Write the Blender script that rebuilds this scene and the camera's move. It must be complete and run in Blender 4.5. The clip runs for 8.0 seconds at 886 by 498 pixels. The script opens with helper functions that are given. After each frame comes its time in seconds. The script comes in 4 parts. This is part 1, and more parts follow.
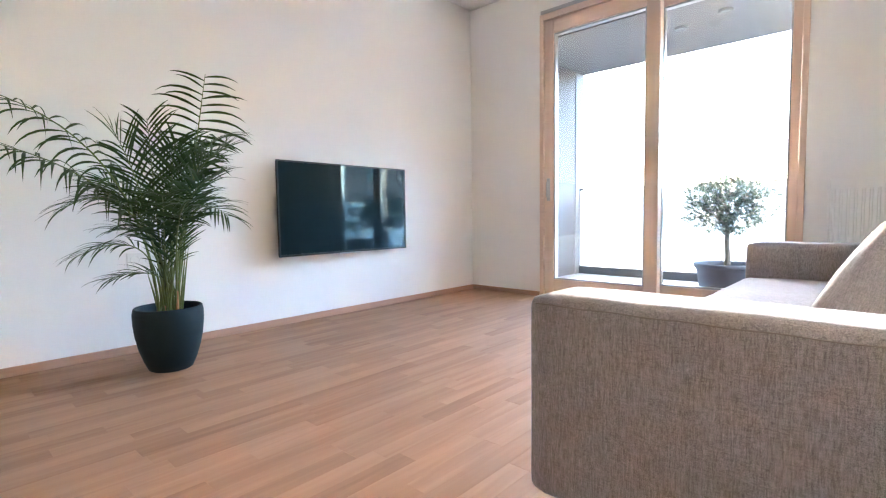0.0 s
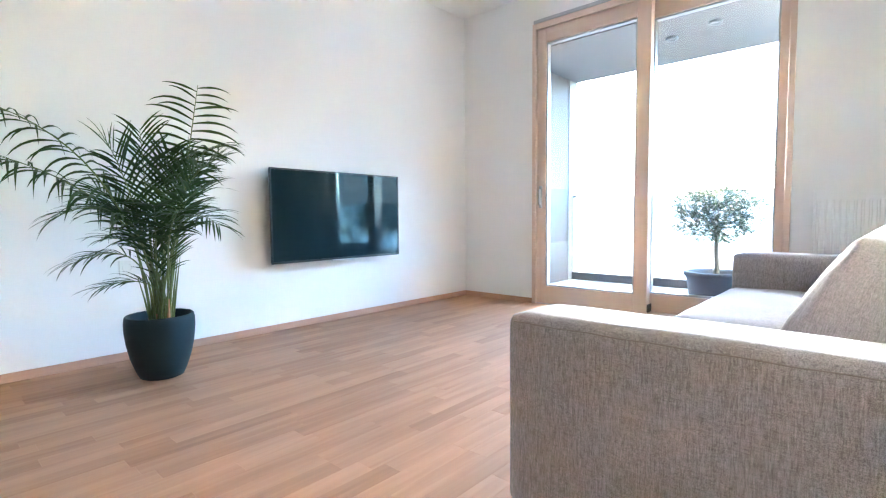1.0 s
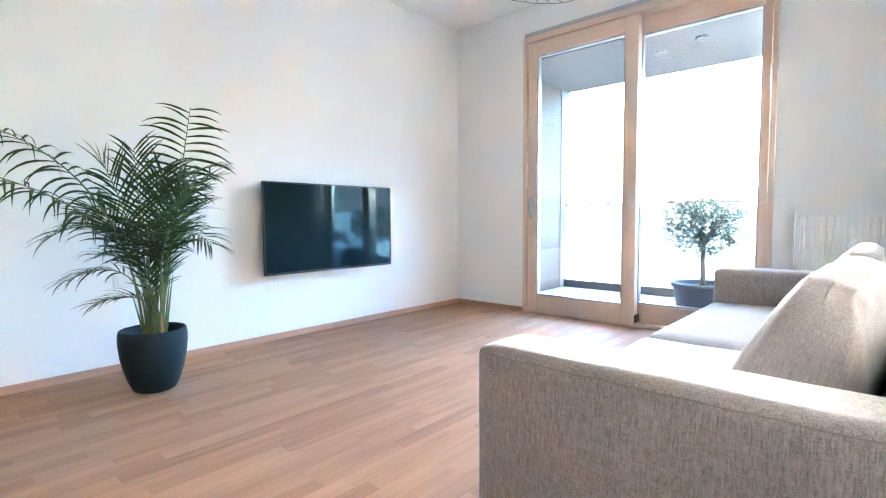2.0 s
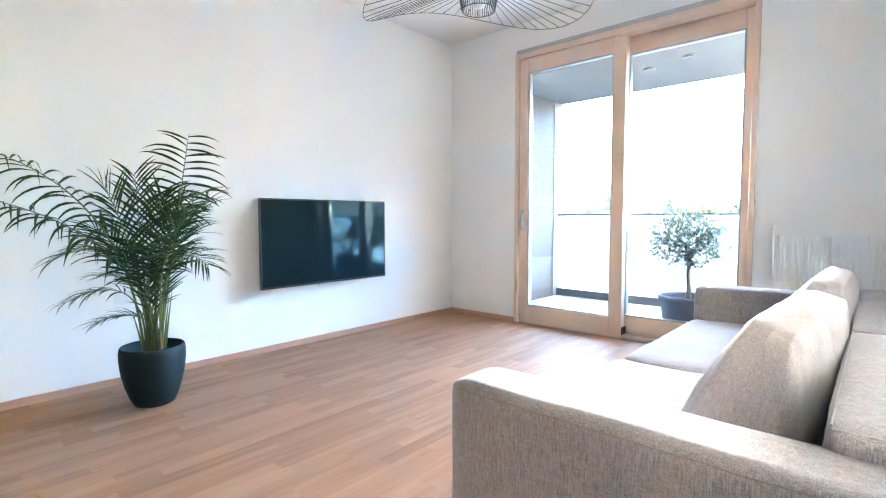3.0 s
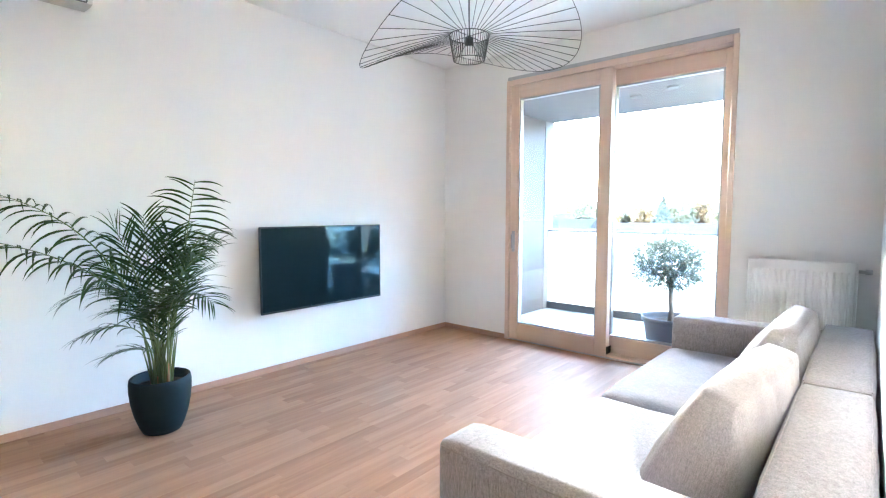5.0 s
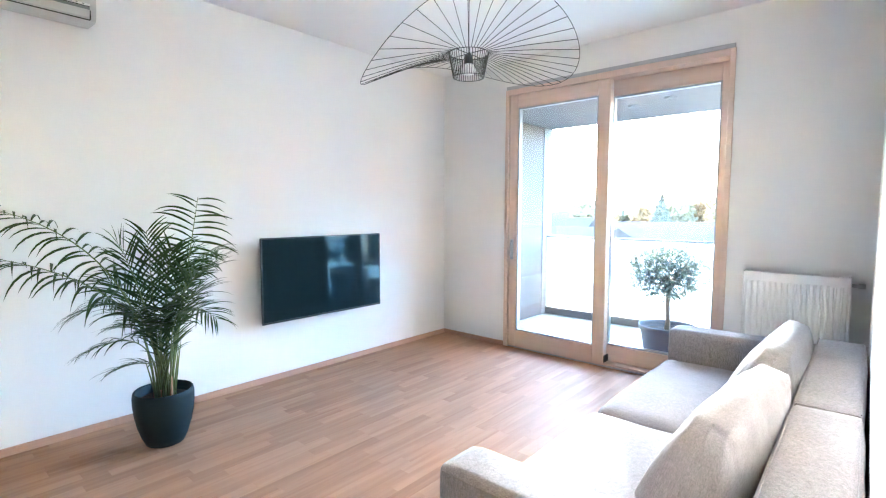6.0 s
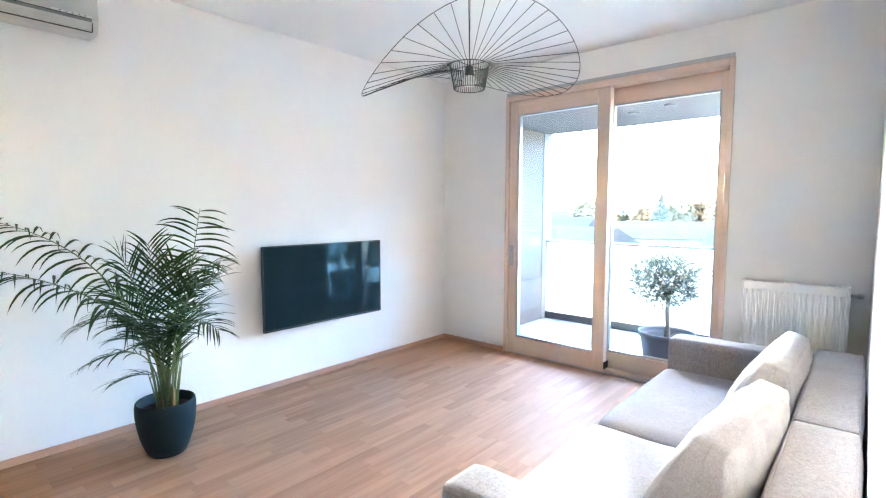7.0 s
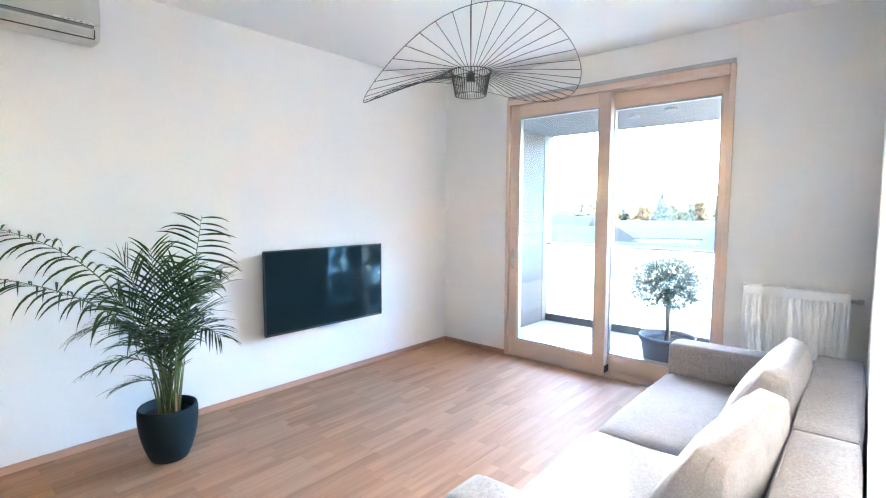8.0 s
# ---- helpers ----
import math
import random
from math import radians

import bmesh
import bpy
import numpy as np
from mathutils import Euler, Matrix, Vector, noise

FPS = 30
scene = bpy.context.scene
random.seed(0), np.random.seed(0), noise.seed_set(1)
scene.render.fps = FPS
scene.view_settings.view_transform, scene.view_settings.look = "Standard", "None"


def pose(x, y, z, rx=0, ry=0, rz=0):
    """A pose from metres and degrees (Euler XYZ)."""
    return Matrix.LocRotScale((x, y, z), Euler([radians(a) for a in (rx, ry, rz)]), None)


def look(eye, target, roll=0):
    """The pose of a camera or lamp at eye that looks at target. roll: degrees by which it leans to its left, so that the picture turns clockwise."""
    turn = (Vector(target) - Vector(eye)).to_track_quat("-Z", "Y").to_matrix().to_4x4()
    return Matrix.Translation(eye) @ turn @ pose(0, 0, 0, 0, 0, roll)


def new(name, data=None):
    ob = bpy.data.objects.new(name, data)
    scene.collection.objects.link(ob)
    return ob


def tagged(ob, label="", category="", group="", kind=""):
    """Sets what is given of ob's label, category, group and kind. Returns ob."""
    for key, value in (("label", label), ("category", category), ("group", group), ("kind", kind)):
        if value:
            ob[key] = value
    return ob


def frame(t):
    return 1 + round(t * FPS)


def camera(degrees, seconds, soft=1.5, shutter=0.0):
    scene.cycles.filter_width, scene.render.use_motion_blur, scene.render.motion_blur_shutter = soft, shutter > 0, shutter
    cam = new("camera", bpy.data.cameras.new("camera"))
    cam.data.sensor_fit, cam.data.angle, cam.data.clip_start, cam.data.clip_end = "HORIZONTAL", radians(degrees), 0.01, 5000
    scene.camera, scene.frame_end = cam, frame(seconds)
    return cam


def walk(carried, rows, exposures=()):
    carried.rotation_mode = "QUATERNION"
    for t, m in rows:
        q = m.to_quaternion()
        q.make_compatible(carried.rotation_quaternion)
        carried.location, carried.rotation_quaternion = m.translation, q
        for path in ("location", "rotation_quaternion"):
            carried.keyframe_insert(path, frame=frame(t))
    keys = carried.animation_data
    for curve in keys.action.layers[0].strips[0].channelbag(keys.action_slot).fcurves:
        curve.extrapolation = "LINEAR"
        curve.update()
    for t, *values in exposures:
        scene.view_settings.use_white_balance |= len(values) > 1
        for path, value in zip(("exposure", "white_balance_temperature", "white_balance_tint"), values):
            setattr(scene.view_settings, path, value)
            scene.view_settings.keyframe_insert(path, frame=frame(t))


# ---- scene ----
cam = camera(84.71, 8.0, soft=1.15)
PATH = [
    (0, (0.280, 0.450, 0.714), (-1.066, 1.923, 0.578), -0.81),
    (0.5, (0.298, 0.449, 0.725), (-1.042, 1.927, 0.595), -0.58),
    (1, (0.322, 0.455, 0.752), (-1.015, 1.938, 0.625), -0.50),
    (1.5, (0.356, 0.459, 0.789), (-0.978, 1.944, 0.664), -0.39),
    (3, (0.512, 0.427, 0.952), (-0.821, 1.912, 0.823), -0.14),
    (3.5, (0.549, 0.406, 1.011), (-0.781, 1.894, 0.876), -0.06),
    (4, (0.582, 0.382, 1.067), (-0.745, 1.871, 0.928), -0.05),
    (4.5, (0.601, 0.354, 1.127), (-0.720, 1.849, 0.984), -0.00),
    (5, (0.618, 0.335, 1.189), (-0.699, 1.832, 1.040), 0.05),
    (6.5, (0.634, 0.303, 1.322), (-0.678, 1.804, 1.162), 0.14),
    (7, (0.632, 0.300, 1.352), (-0.679, 1.801, 1.191), 0.12),
    (7.5, (0.629, 0.297, 1.376), (-0.681, 1.799, 1.212), 0.15),
    (8, (0.630, 0.293, 1.394), (-0.682, 1.794, 1.228), 0.15),
]
EXPOSURES = [(0, 6.56, 5430, 12), (0.5, 6.72, 5200, 8), (1.0, 6.88, 5000, 5), (1.5, 6.92, 4950, 5), (8.0, 6.88, 4950, 6)]
walk(cam, [(t, look(eye, target, roll)) for t, eye, target, roll in PATH], EXPOSURES)

# ---- light: a low sun outside the balcony door, and the sky ----
SUN_AZ, SUN_EL = radians(27.0), radians(10.0)      # degrees to the left of +y, and above the horizon
world = bpy.data.worlds.new("sky")
scene.world = world
world.use_nodes = True
wn = world.node_tree.nodes
sky = wn.new("ShaderNodeTexSky")
sky.sky_type, sky.sun_disc = "NISHITA", False
sky.sun_elevation, sky.sun_rotation = SUN_EL, -SUN_AZ
sky.air_density, sky.dust_density, sky.ozone_density = 1.0, 0.5, 1.0
wn["Background"].inputs[1].default_value = 0.15
world.node_tree.links.new(sky.outputs[0], wn["Background"].inputs[0])
sun = new("sun", bpy.data.lights.new("sun", "SUN"))
sun.data.energy, sun.data.angle, sun.data.color = 0.125, radians(1.0), (1.0, 0.95, 0.88)
to_sun = Vector((-math.sin(SUN_AZ) * math.cos(SUN_EL), math.cos(SUN_AZ) * math.cos(SUN_EL), math.sin(SUN_EL)))
sun.matrix_world = look(to_sun * 30, (0, 0, 0))


# ---- materials ----
def material(name, colour, rough=0.6, metal=0.0, spec=0.5, vary=0.06, scale=8.0, fine=120.0, bump=0.05, stretch=(1, 1, 1), coat=0.0):
    """A surface with a slow stain and a fine grain over its colour, and a fine relief."""
    m = bpy.data.materials.new(name)
    m.use_nodes = True
    n, l = m.node_tree.nodes, m.node_tree.links
    b = n["Principled BSDF"]
    b.inputs["Roughness"].default_value, b.inputs["Metallic"].default_value = rough, metal
    b.inputs["Specular IOR Level"].default_value = spec
    b.inputs["Coat Weight"].default_value = coat
    co, mp = n.new("ShaderNodeTexCoord"), n.new("ShaderNodeMapping")
    mp.inputs["Scale"].default_value = stretch
    l.new(co.outputs["Object"], mp.inputs["Vector"])
    slow, grain = n.new("ShaderNodeTexNoise"), n.new("ShaderNodeTexNoise")
    slow.inputs["Scale"].default_value, slow.inputs["Detail"].default_value = scale, 4
    grain.inputs["Scale"].default_value, grain.inputs["Detail"].default_value = fine, 3
    for t in (slow, grain):
        l.new(mp.outputs[0], t.inputs["Vector"])
    add = n.new("ShaderNodeMath")
    add.operation = "ADD"
    l.new(slow.outputs["Fac"], add.inputs[0])
    l.new(grain.outputs["Fac"], add.inputs[1])
    ramp = n.new("ShaderNodeMapRange")
    ramp.inputs["From Min"].default_value, ramp.inputs["From Max"].default_value = 0.6, 1.4
    ramp.inputs["To Min"].default_value, ramp.inputs["To Max"].default_value = 1 - vary, 1 + vary
    l.new(add.outputs[0], ramp.inputs["Value"])
    mix = n.new("ShaderNodeVectorMath")
    mix.operation = "SCALE"
    mix.inputs[0].default_value = colour[:3]
    l.new(ramp.outputs[0], mix.inputs["Scale"])
    l.new(mix.outputs[0], b.inputs["Base Color"])
    if bump:
        bp = n.new("ShaderNodeBump")
        bp.inputs["Strength"].default_value, bp.inputs["Distance"].default_value = bump, 0.004
        l.new(grain.outputs["Fac"], bp.inputs["Height"])
        l.new(bp.outputs[0], b.inputs["Normal"])
    return m


def wood(name, light, dark, along="y", rough=0.35, pieces="", spread=0.2, spec=0.5):
    """Straight-grained wood along one axis; each piece takes a tone of its own."""
    m = bpy.data.materials.new(name)
    m.use_nodes = True
    n, l = m.node_tree.nodes, m.node_tree.links
    b = n["Principled BSDF"]
    b.inputs["Specular IOR Level"].default_value = spec
    geo, mp = n.new("ShaderNodeNewGeometry"), n.new("ShaderNodeMapping")
    mp.inputs["Scale"].default_value = {"x": (1.5, 22, 22), "y": (22, 1.5, 22), "z": (22, 22, 1.5)}[along]
    l.new(geo.outputs["Position"], mp.inputs["Vector"])
    shift = n.new("ShaderNodeVectorMath")
    shift.operation = "ADD"
    l.new(mp.outputs[0], shift.inputs[0])
    if pieces == "object":
        rnd = n.new("ShaderNodeObjectInfo").outputs["Random"]
    else:
        rnd = geo.outputs["Random Per Island"]
    many = n.new("ShaderNodeMath")
    many.operation, many.inputs[1].default_value = "MULTIPLY", 57.0
    l.new(rnd, many.inputs[0])
    l.new(many.outputs[0], shift.inputs[1])
    grain, fine = n.new("ShaderNodeTexNoise"), n.new("ShaderNodeTexNoise")
    grain.inputs["Scale"].default_value, grain.inputs["Detail"].default_value, grain.inputs["Distortion"].default_value = 1.0, 5, 0.6
    fine.inputs["Scale"].default_value, fine.inputs["Detail"].default_value = 6.0, 2
    l.new(shift.outputs[0], grain.inputs["Vector"])
    l.new(shift.outputs[0], fine.inputs["Vector"])
    tone = n.new("ShaderNodeMath")
    tone.operation, tone.inputs[1].default_value = "MULTIPLY_ADD", 0.75
    l.new(grain.outputs["Fac"], tone.inputs[0])
    own = n.new("ShaderNodeMapRange")
    own.inputs["To Min"].default_value, own.inputs["To Max"].default_value = 0.12 - spread, 0.12 + spread
    l.new(rnd, own.inputs["Value"])
    l.new(own.outputs[0], tone.inputs[2])
    ramp = n.new("ShaderNodeValToRGB")
    ramp.color_ramp.elements[0].position, ramp.color_ramp.elements[1].position = 0.12, 0.88
    ramp.color_ramp.elements[0].color, ramp.color_ramp.elements[1].color = (*dark, 1), (*light, 1)
    l.new(tone.outputs[0], ramp.inputs[0])
    l.new(ramp.outputs[0], b.inputs["Base Color"])
    rr = n.new("ShaderNodeMapRange")
    rr.inputs["To Min"].default_value, rr.inputs["To Max"].default_value = rough - 0.06, rough + 0.1
    l.new(fine.outputs["Fac"], rr.inputs["Value"])
    l.new(rr.outputs[0], b.inputs["Roughness"])
    bp = n.new("ShaderNodeBump")
    bp.inputs["Strength"].default_value, bp.inputs["Distance"].default_value = 0.06, 0.002
    l.new(fine.outputs["Fac"], bp.inputs["Height"])
    l.new(bp.outputs[0], b.inputs["Normal"])
    return m


def linen(name, light, dark):
    """Woven cloth: threads both ways with slubs, over a slow change of tone."""
    m = bpy.data.materials.new(name)
    m.use_nodes = True
    n, l = m.node_tree.nodes, m.node_tree.links
    b = n["Principled BSDF"]
    b.inputs["Roughness"].default_value, b.inputs["Specular IOR Level"].default_value = 0.9, 0.15
    b.inputs["Sheen Weight"].default_value, b.inputs["Sheen Roughness"].default_value = 0.25, 0.5
    co = n.new("ShaderNodeTexCoord")
    total = None
    for sc, wgt in (((440, 440, 50), 0.27), ((80, 80, 500), 0.16), ((190, 190, 16), 0.09), ((820, 820, 820), 0.40), ((5, 5, 5), 0.06)):
        mp, t = n.new("ShaderNodeMapping"), n.new("ShaderNodeTexNoise")
        mp.inputs["Scale"].default_value = sc
        t.inputs["Scale"].default_value, t.inputs["Detail"].default_value = 1.0, 2
        l.new(co.outputs["Object"], mp.inputs["Vector"])
        l.new(mp.outputs[0], t.inputs["Vector"])
        k = n.new("ShaderNodeMath")
        k.operation, k.inputs[1].default_value = "MULTIPLY_ADD", wgt
        l.new(t.outputs["Fac"], k.inputs[0])
        if total:
            l.new(total, k.inputs[2])
        else:
            k.inputs[2].default_value = 0.0
        total = k.outputs[0]
    ramp = n.new("ShaderNodeValToRGB")
    ramp.color_ramp.elements[0].position, ramp.color_ramp.elements[1].position = 0.375, 0.635
    ramp.color_ramp.elements[0].color, ramp.color_ramp.elements[1].color = (*dark, 1), (*light, 1)
    l.new(total, ramp.inputs[0])
    l.new(ramp.outputs[0], b.inputs["Base Color"])
    bp = n.new("ShaderNodeBump")
    bp.inputs["Strength"].default_value, bp.inputs["Distance"].default_value = 0.35, 0.002
    l.new(total, bp.inputs["Height"])
    l.new(bp.outputs[0], b.inputs["Normal"])
    return m


def clear_glass(name, tint=(1, 1, 1), gloss=0.02):
    """Clear glass: a reflection that grows at a glancing angle, the rest goes straight through."""
    m = bpy.data.materials.new(name)
    m.use_nodes = True
    n, l = m.node_tree.nodes, m.node_tree.links
    lw, pw, ad, tr, gl, mx = (n.new("ShaderNode" + k) for k in ("LayerWeight", "Math", "Math", "BsdfTransparent", "BsdfGlossy", "MixShader"))
    lw.inputs["Blend"].default_value = 0.5
    pw.operation, pw.inputs[1].default_value = "POWER", 4.0
    ad.operation, ad.inputs[1].default_value, ad.inputs[2].default_value = "MULTIPLY_ADD", 0.8, 0.035
    tr.inputs["Color"].default_value, gl.inputs["Roughness"].default_value = (*tint, 1), gloss
    l.new(lw.outputs["Facing"], pw.inputs[0])
    l.new(pw.outputs[0], ad.inputs[0])
    l.new(ad.outputs[0], mx.inputs[0])
    l.new(tr.outputs[0], mx.inputs[1])
    l.new(gl.outputs[0], mx.inputs[2])
    l.new(mx.outputs[0], n["Material Output"].inputs[0])
    return m


def thin(name, colour, through_colour, share=0.5, rough=0.4, vary=0.25, spec=0.5):
    """Thin stuff that lets light through: leaves, frosted panels."""
    m = bpy.data.materials.new(name)
    m.use_nodes = True
    n, l = m.node_tree.nodes, m.node_tree.links
    b = n["Principled BSDF"]
    b.inputs["Roughness"].default_value, b.inputs["Specular IOR Level"].default_value = rough, spec
    geo, hsv = n.new("ShaderNodeNewGeometry"), n.new("ShaderNodeHueSaturation")
    rng = n.new("ShaderNodeMapRange")
    rng.inputs["To Min"].default_value, rng.inputs["To Max"].default_value = 1 - vary, 1 + vary
    l.new(geo.outputs["Random Per Island"], rng.inputs["Value"])
    l.new(rng.outputs[0], hsv.inputs["Value"])
    hsv.inputs["Color"].default_value = (*colour, 1)
    l.new(hsv.outputs[0], b.inputs["Base Color"])
    tl, mx = n.new("ShaderNodeBsdfTranslucent"), n.new("ShaderNodeMixShader")
    tl.inputs["Color"].default_value = (*through_colour, 1)
    mx.inputs[0].default_value = share
    l.new(b.outputs[0], mx.inputs[1])
    l.new(tl.outputs[0], mx.inputs[2])
    l.new(mx.outputs[0], n["Material Output"].inputs[0])
    return m


WALL = material("wall_paint", (0.80, 0.785, 0.77), 0.85, spec=0.2, vary=0.02, scale=1.5, fine=160, bump=0.08)
CEIL = material("ceiling_paint", (0.80, 0.79, 0.78), 0.9, spec=0.2, vary=0.02, scale=1.2, fine=160, bump=0.06)
PARQUET = wood("parquet_strip", (0.50, 0.288, 0.168), (0.265, 0.135, 0.074), "y", 0.50, "object", 0.14, 0.11)
PARQUET_REST = wood("parquet_field", (0.50, 0.288, 0.168), (0.265, 0.135, 0.074), "y", 0.50, "island", 0.14, 0.11)
SKIRT = wood("baseboard_wood", (0.50, 0.30, 0.20), (0.38, 0.21, 0.13), "y", 0.45, "", 0.05)
SKIRT_X = wood("baseboard_wood_cross", (0.50, 0.30, 0.20), (0.38, 0.21, 0.13), "x", 0.45, "", 0.05)
LARCH = wood("door_wood_upright", (0.71, 0.56, 0.47), (0.60, 0.435, 0.35), "z", 0.42, "", 0.06)
LARCH_X = wood("door_wood_level", (0.71, 0.56, 0.47), (0.60, 0.435, 0.35), "x", 0.42, "", 0.06)
SUBFLOOR = material("screed", (0.10, 0.065, 0.045), 0.9)
LINEN = linen("sofa_linen", (0.450, 0.392, 0.385), (0.128, 0.111, 0.110))
LINEN_PALE = linen("cushion_linen", (0.465, 0.412, 0.398), (0.20, 0.174, 0.168))
SEAM_PALE = material("pale_seam_thread", (0.30, 0.26, 0.235), 0.9)
SEAM = material("seam_thread", (0.20, 0.165, 0.15), 0.9)
DARK_PLASTIC = material("dark_plastic", (0.012, 0.013, 0.015), 0.35, vary=0.1)
SCREEN = material("screen_glass", (0.008, 0.015, 0.018), 0.015, spec=0.5, vary=0.02, bump=0.0)
SILVER = material("silver_trim", (0.6, 0.6, 0.62), 0.3, 0.9, vary=0.05)
STEEL = material("brushed_steel", (0.45, 0.45, 0.46), 0.35, 0.9, vary=0.08)
POT = material("pot_glaze", (0.010, 0.019, 0.024), 0.6, spec=0.2, vary=0.12, scale=6, fine=300, bump=0.04)
SOIL = material("potting_soil", (0.03, 0.022, 0.016), 0.95, vary=0.5, scale=40, fine=200, bump=0.8)
PALM = thin("palm_leaf", (0.021, 0.041, 0.012), (0.08, 0.14, 0.02), 0.20, 0.45, 0.5, 0.25)
CANE = material("palm_cane", (0.115, 0.145, 0.040), 0.5, vary=0.3, scale=12)
CANE_DRY = material("dry_palm_sheath", (0.34, 0.17, 0.09), 0.8, vary=0.3, scale=14)
OLIVE = thin("olive_leaf", (0.085, 0.099, 0.073), (0.08, 0.095, 0.06), 0.18, 0.55, 0.35, 0.3)
BARK = material("olive_bark", (0.20, 0.165, 0.13), 0.9, vary=0.3, scale=20, fine=90, bump=0.6)
GREY_POT = material("grey_planter", (0.085, 0.09, 0.105), 0.6, vary=0.08)
WHITE_METAL = material("white_enamel", (0.80, 0.79, 0.78), 0.5, vary=0.02)
AC_SHELL = material("air_conditioner_shell", (0.52, 0.51, 0.49), 0.45, vary=0.03)
SCREEN.node_tree.nodes["Principled BSDF"].inputs["Specular Tint"].default_value = (0.50, 0.82, 1.0, 1)    # its blue coating
WHITE_PLASTIC = material("white_plastic", (0.74, 0.73, 0.70), 0.4, vary=0.02)
LAMP_GREY = material("lamp_grey", (0.18, 0.19, 0.19), 0.5)
RAIL_DARK = material("rail_paint", (0.05, 0.052, 0.058), 0.6)
SLOT = material("dark_slot", (0.03, 0.03, 0.03), 0.7)
WIRE = material("lamp_wire", (0.045, 0.048, 0.05), 0.5, vary=0.1)
BULB = material("frosted_bulb", (0.75, 0.75, 0.73), 0.4, vary=0.02)
GLASS = clear_glass("window_glass")
FROST = thin("frosted_railing_glass", (0.85, 0.87, 0.88), (0.62, 0.64, 0.65), 0.75, 0.5, 0.02)
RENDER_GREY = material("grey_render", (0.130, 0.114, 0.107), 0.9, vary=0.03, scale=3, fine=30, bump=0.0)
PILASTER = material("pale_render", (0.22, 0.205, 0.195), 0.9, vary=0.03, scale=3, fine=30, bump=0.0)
SOFFIT = material("balcony_concrete", (0.158, 0.155, 0.155), 0.9, vary=0.03, scale=2.5, fine=25, bump=0.0)
TILE = material("balcony_tile", (0.40, 0.40, 0.40), 0.5, vary=0.08, scale=5)
ALU = material("dark_aluminium", (0.10, 0.105, 0.115), 0.45, 0.6, vary=0.08)
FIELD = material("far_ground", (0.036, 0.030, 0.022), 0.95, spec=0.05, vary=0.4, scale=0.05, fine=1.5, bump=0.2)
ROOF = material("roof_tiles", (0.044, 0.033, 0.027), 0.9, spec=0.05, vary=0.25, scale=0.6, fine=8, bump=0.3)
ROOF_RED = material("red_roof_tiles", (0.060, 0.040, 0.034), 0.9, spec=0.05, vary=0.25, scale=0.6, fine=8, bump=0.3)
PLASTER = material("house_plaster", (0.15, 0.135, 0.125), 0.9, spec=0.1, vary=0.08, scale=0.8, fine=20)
BRICK = material("brown_brick", (0.22, 0.145, 0.115), 0.9, spec=0.1, vary=0.2, scale=0.7, fine=12)
PANE_DARK = material("far_window", (0.05, 0.06, 0.07), 0.1, vary=0.1)
FIR = thin("fir_needles", (0.095, 0.082, 0.06), (0.09, 0.08, 0.05), 0.15, 0.7, 0.4)
AUTUMN = thin("autumn_leaves", (0.30, 0.19, 0.10), (0.36, 0.22, 0.09), 0.55, 0.7, 0.5)
GREEN = thin("green_leaves", (0.20, 0.16, 0.10), (0.25, 0.19, 0.09), 0.5, 0.7, 0.5)


# ---- mesh helpers ----
def mesh_of(bm, name, mat, smooth=False):
    me = bpy.data.meshes.new(name)
    bmesh.ops.recalc_face_normals(bm, faces=bm.faces)
    bm.to_mesh(me)
    bm.free()
    me.materials.append(mat)
    if smooth:
        me.shade_smooth()
    return me


def part(name, bm, mat, parent=None, label="", smooth=False, at=None):
    """One mesh object out of a bmesh, under its thing."""
    ob = new(name, mesh_of(bm, name, mat, smooth))
    if parent:
        ob.parent = parent
    if at is not None:
        ob.matrix_basis = at
    if label:
        ob["label"] = label
    return ob


def thing(name, at, label, category, group="", kind=""):
    ob = new(name)
    ob.empty_display_size = 0.1
    ob.matrix_basis = at if isinstance(at, Matrix) else Matrix.Translation(at)
    return tagged(ob, label, category, group, kind)


def box(x0, x1, y0, y1, z0, z1, bevel=0.0, seg=2, bm=None):
    own = bm is None
    b = bmesh.new()
    bmesh.ops.create_cube(b, size=1)
    for v in b.verts:
        v.co = Vector(((x0 + x1) / 2 + v.co.x * (x1 - x0), (y0 + y1) / 2 + v.co.y * (y1 - y0), (z0 + z1) / 2 + v.co.z * (z1 - z0)))
    if bevel:
        bmesh.ops.bevel(b, geom=b.edges[:], offset=bevel, segments=seg, profile=0.5, affect="EDGES")
    if own:
        return b
    join(bm, b)
    return bm


def join(bm, other, m=None):
    me = bpy.data.meshes.new("tmp")
    if m is not None:
        bmesh.ops.transform(other, matrix=m, verts=other.verts)
    other.to_mesh(me)
    other.free()
    bm.from_mesh(me)
    bpy.data.meshes.remove(me)


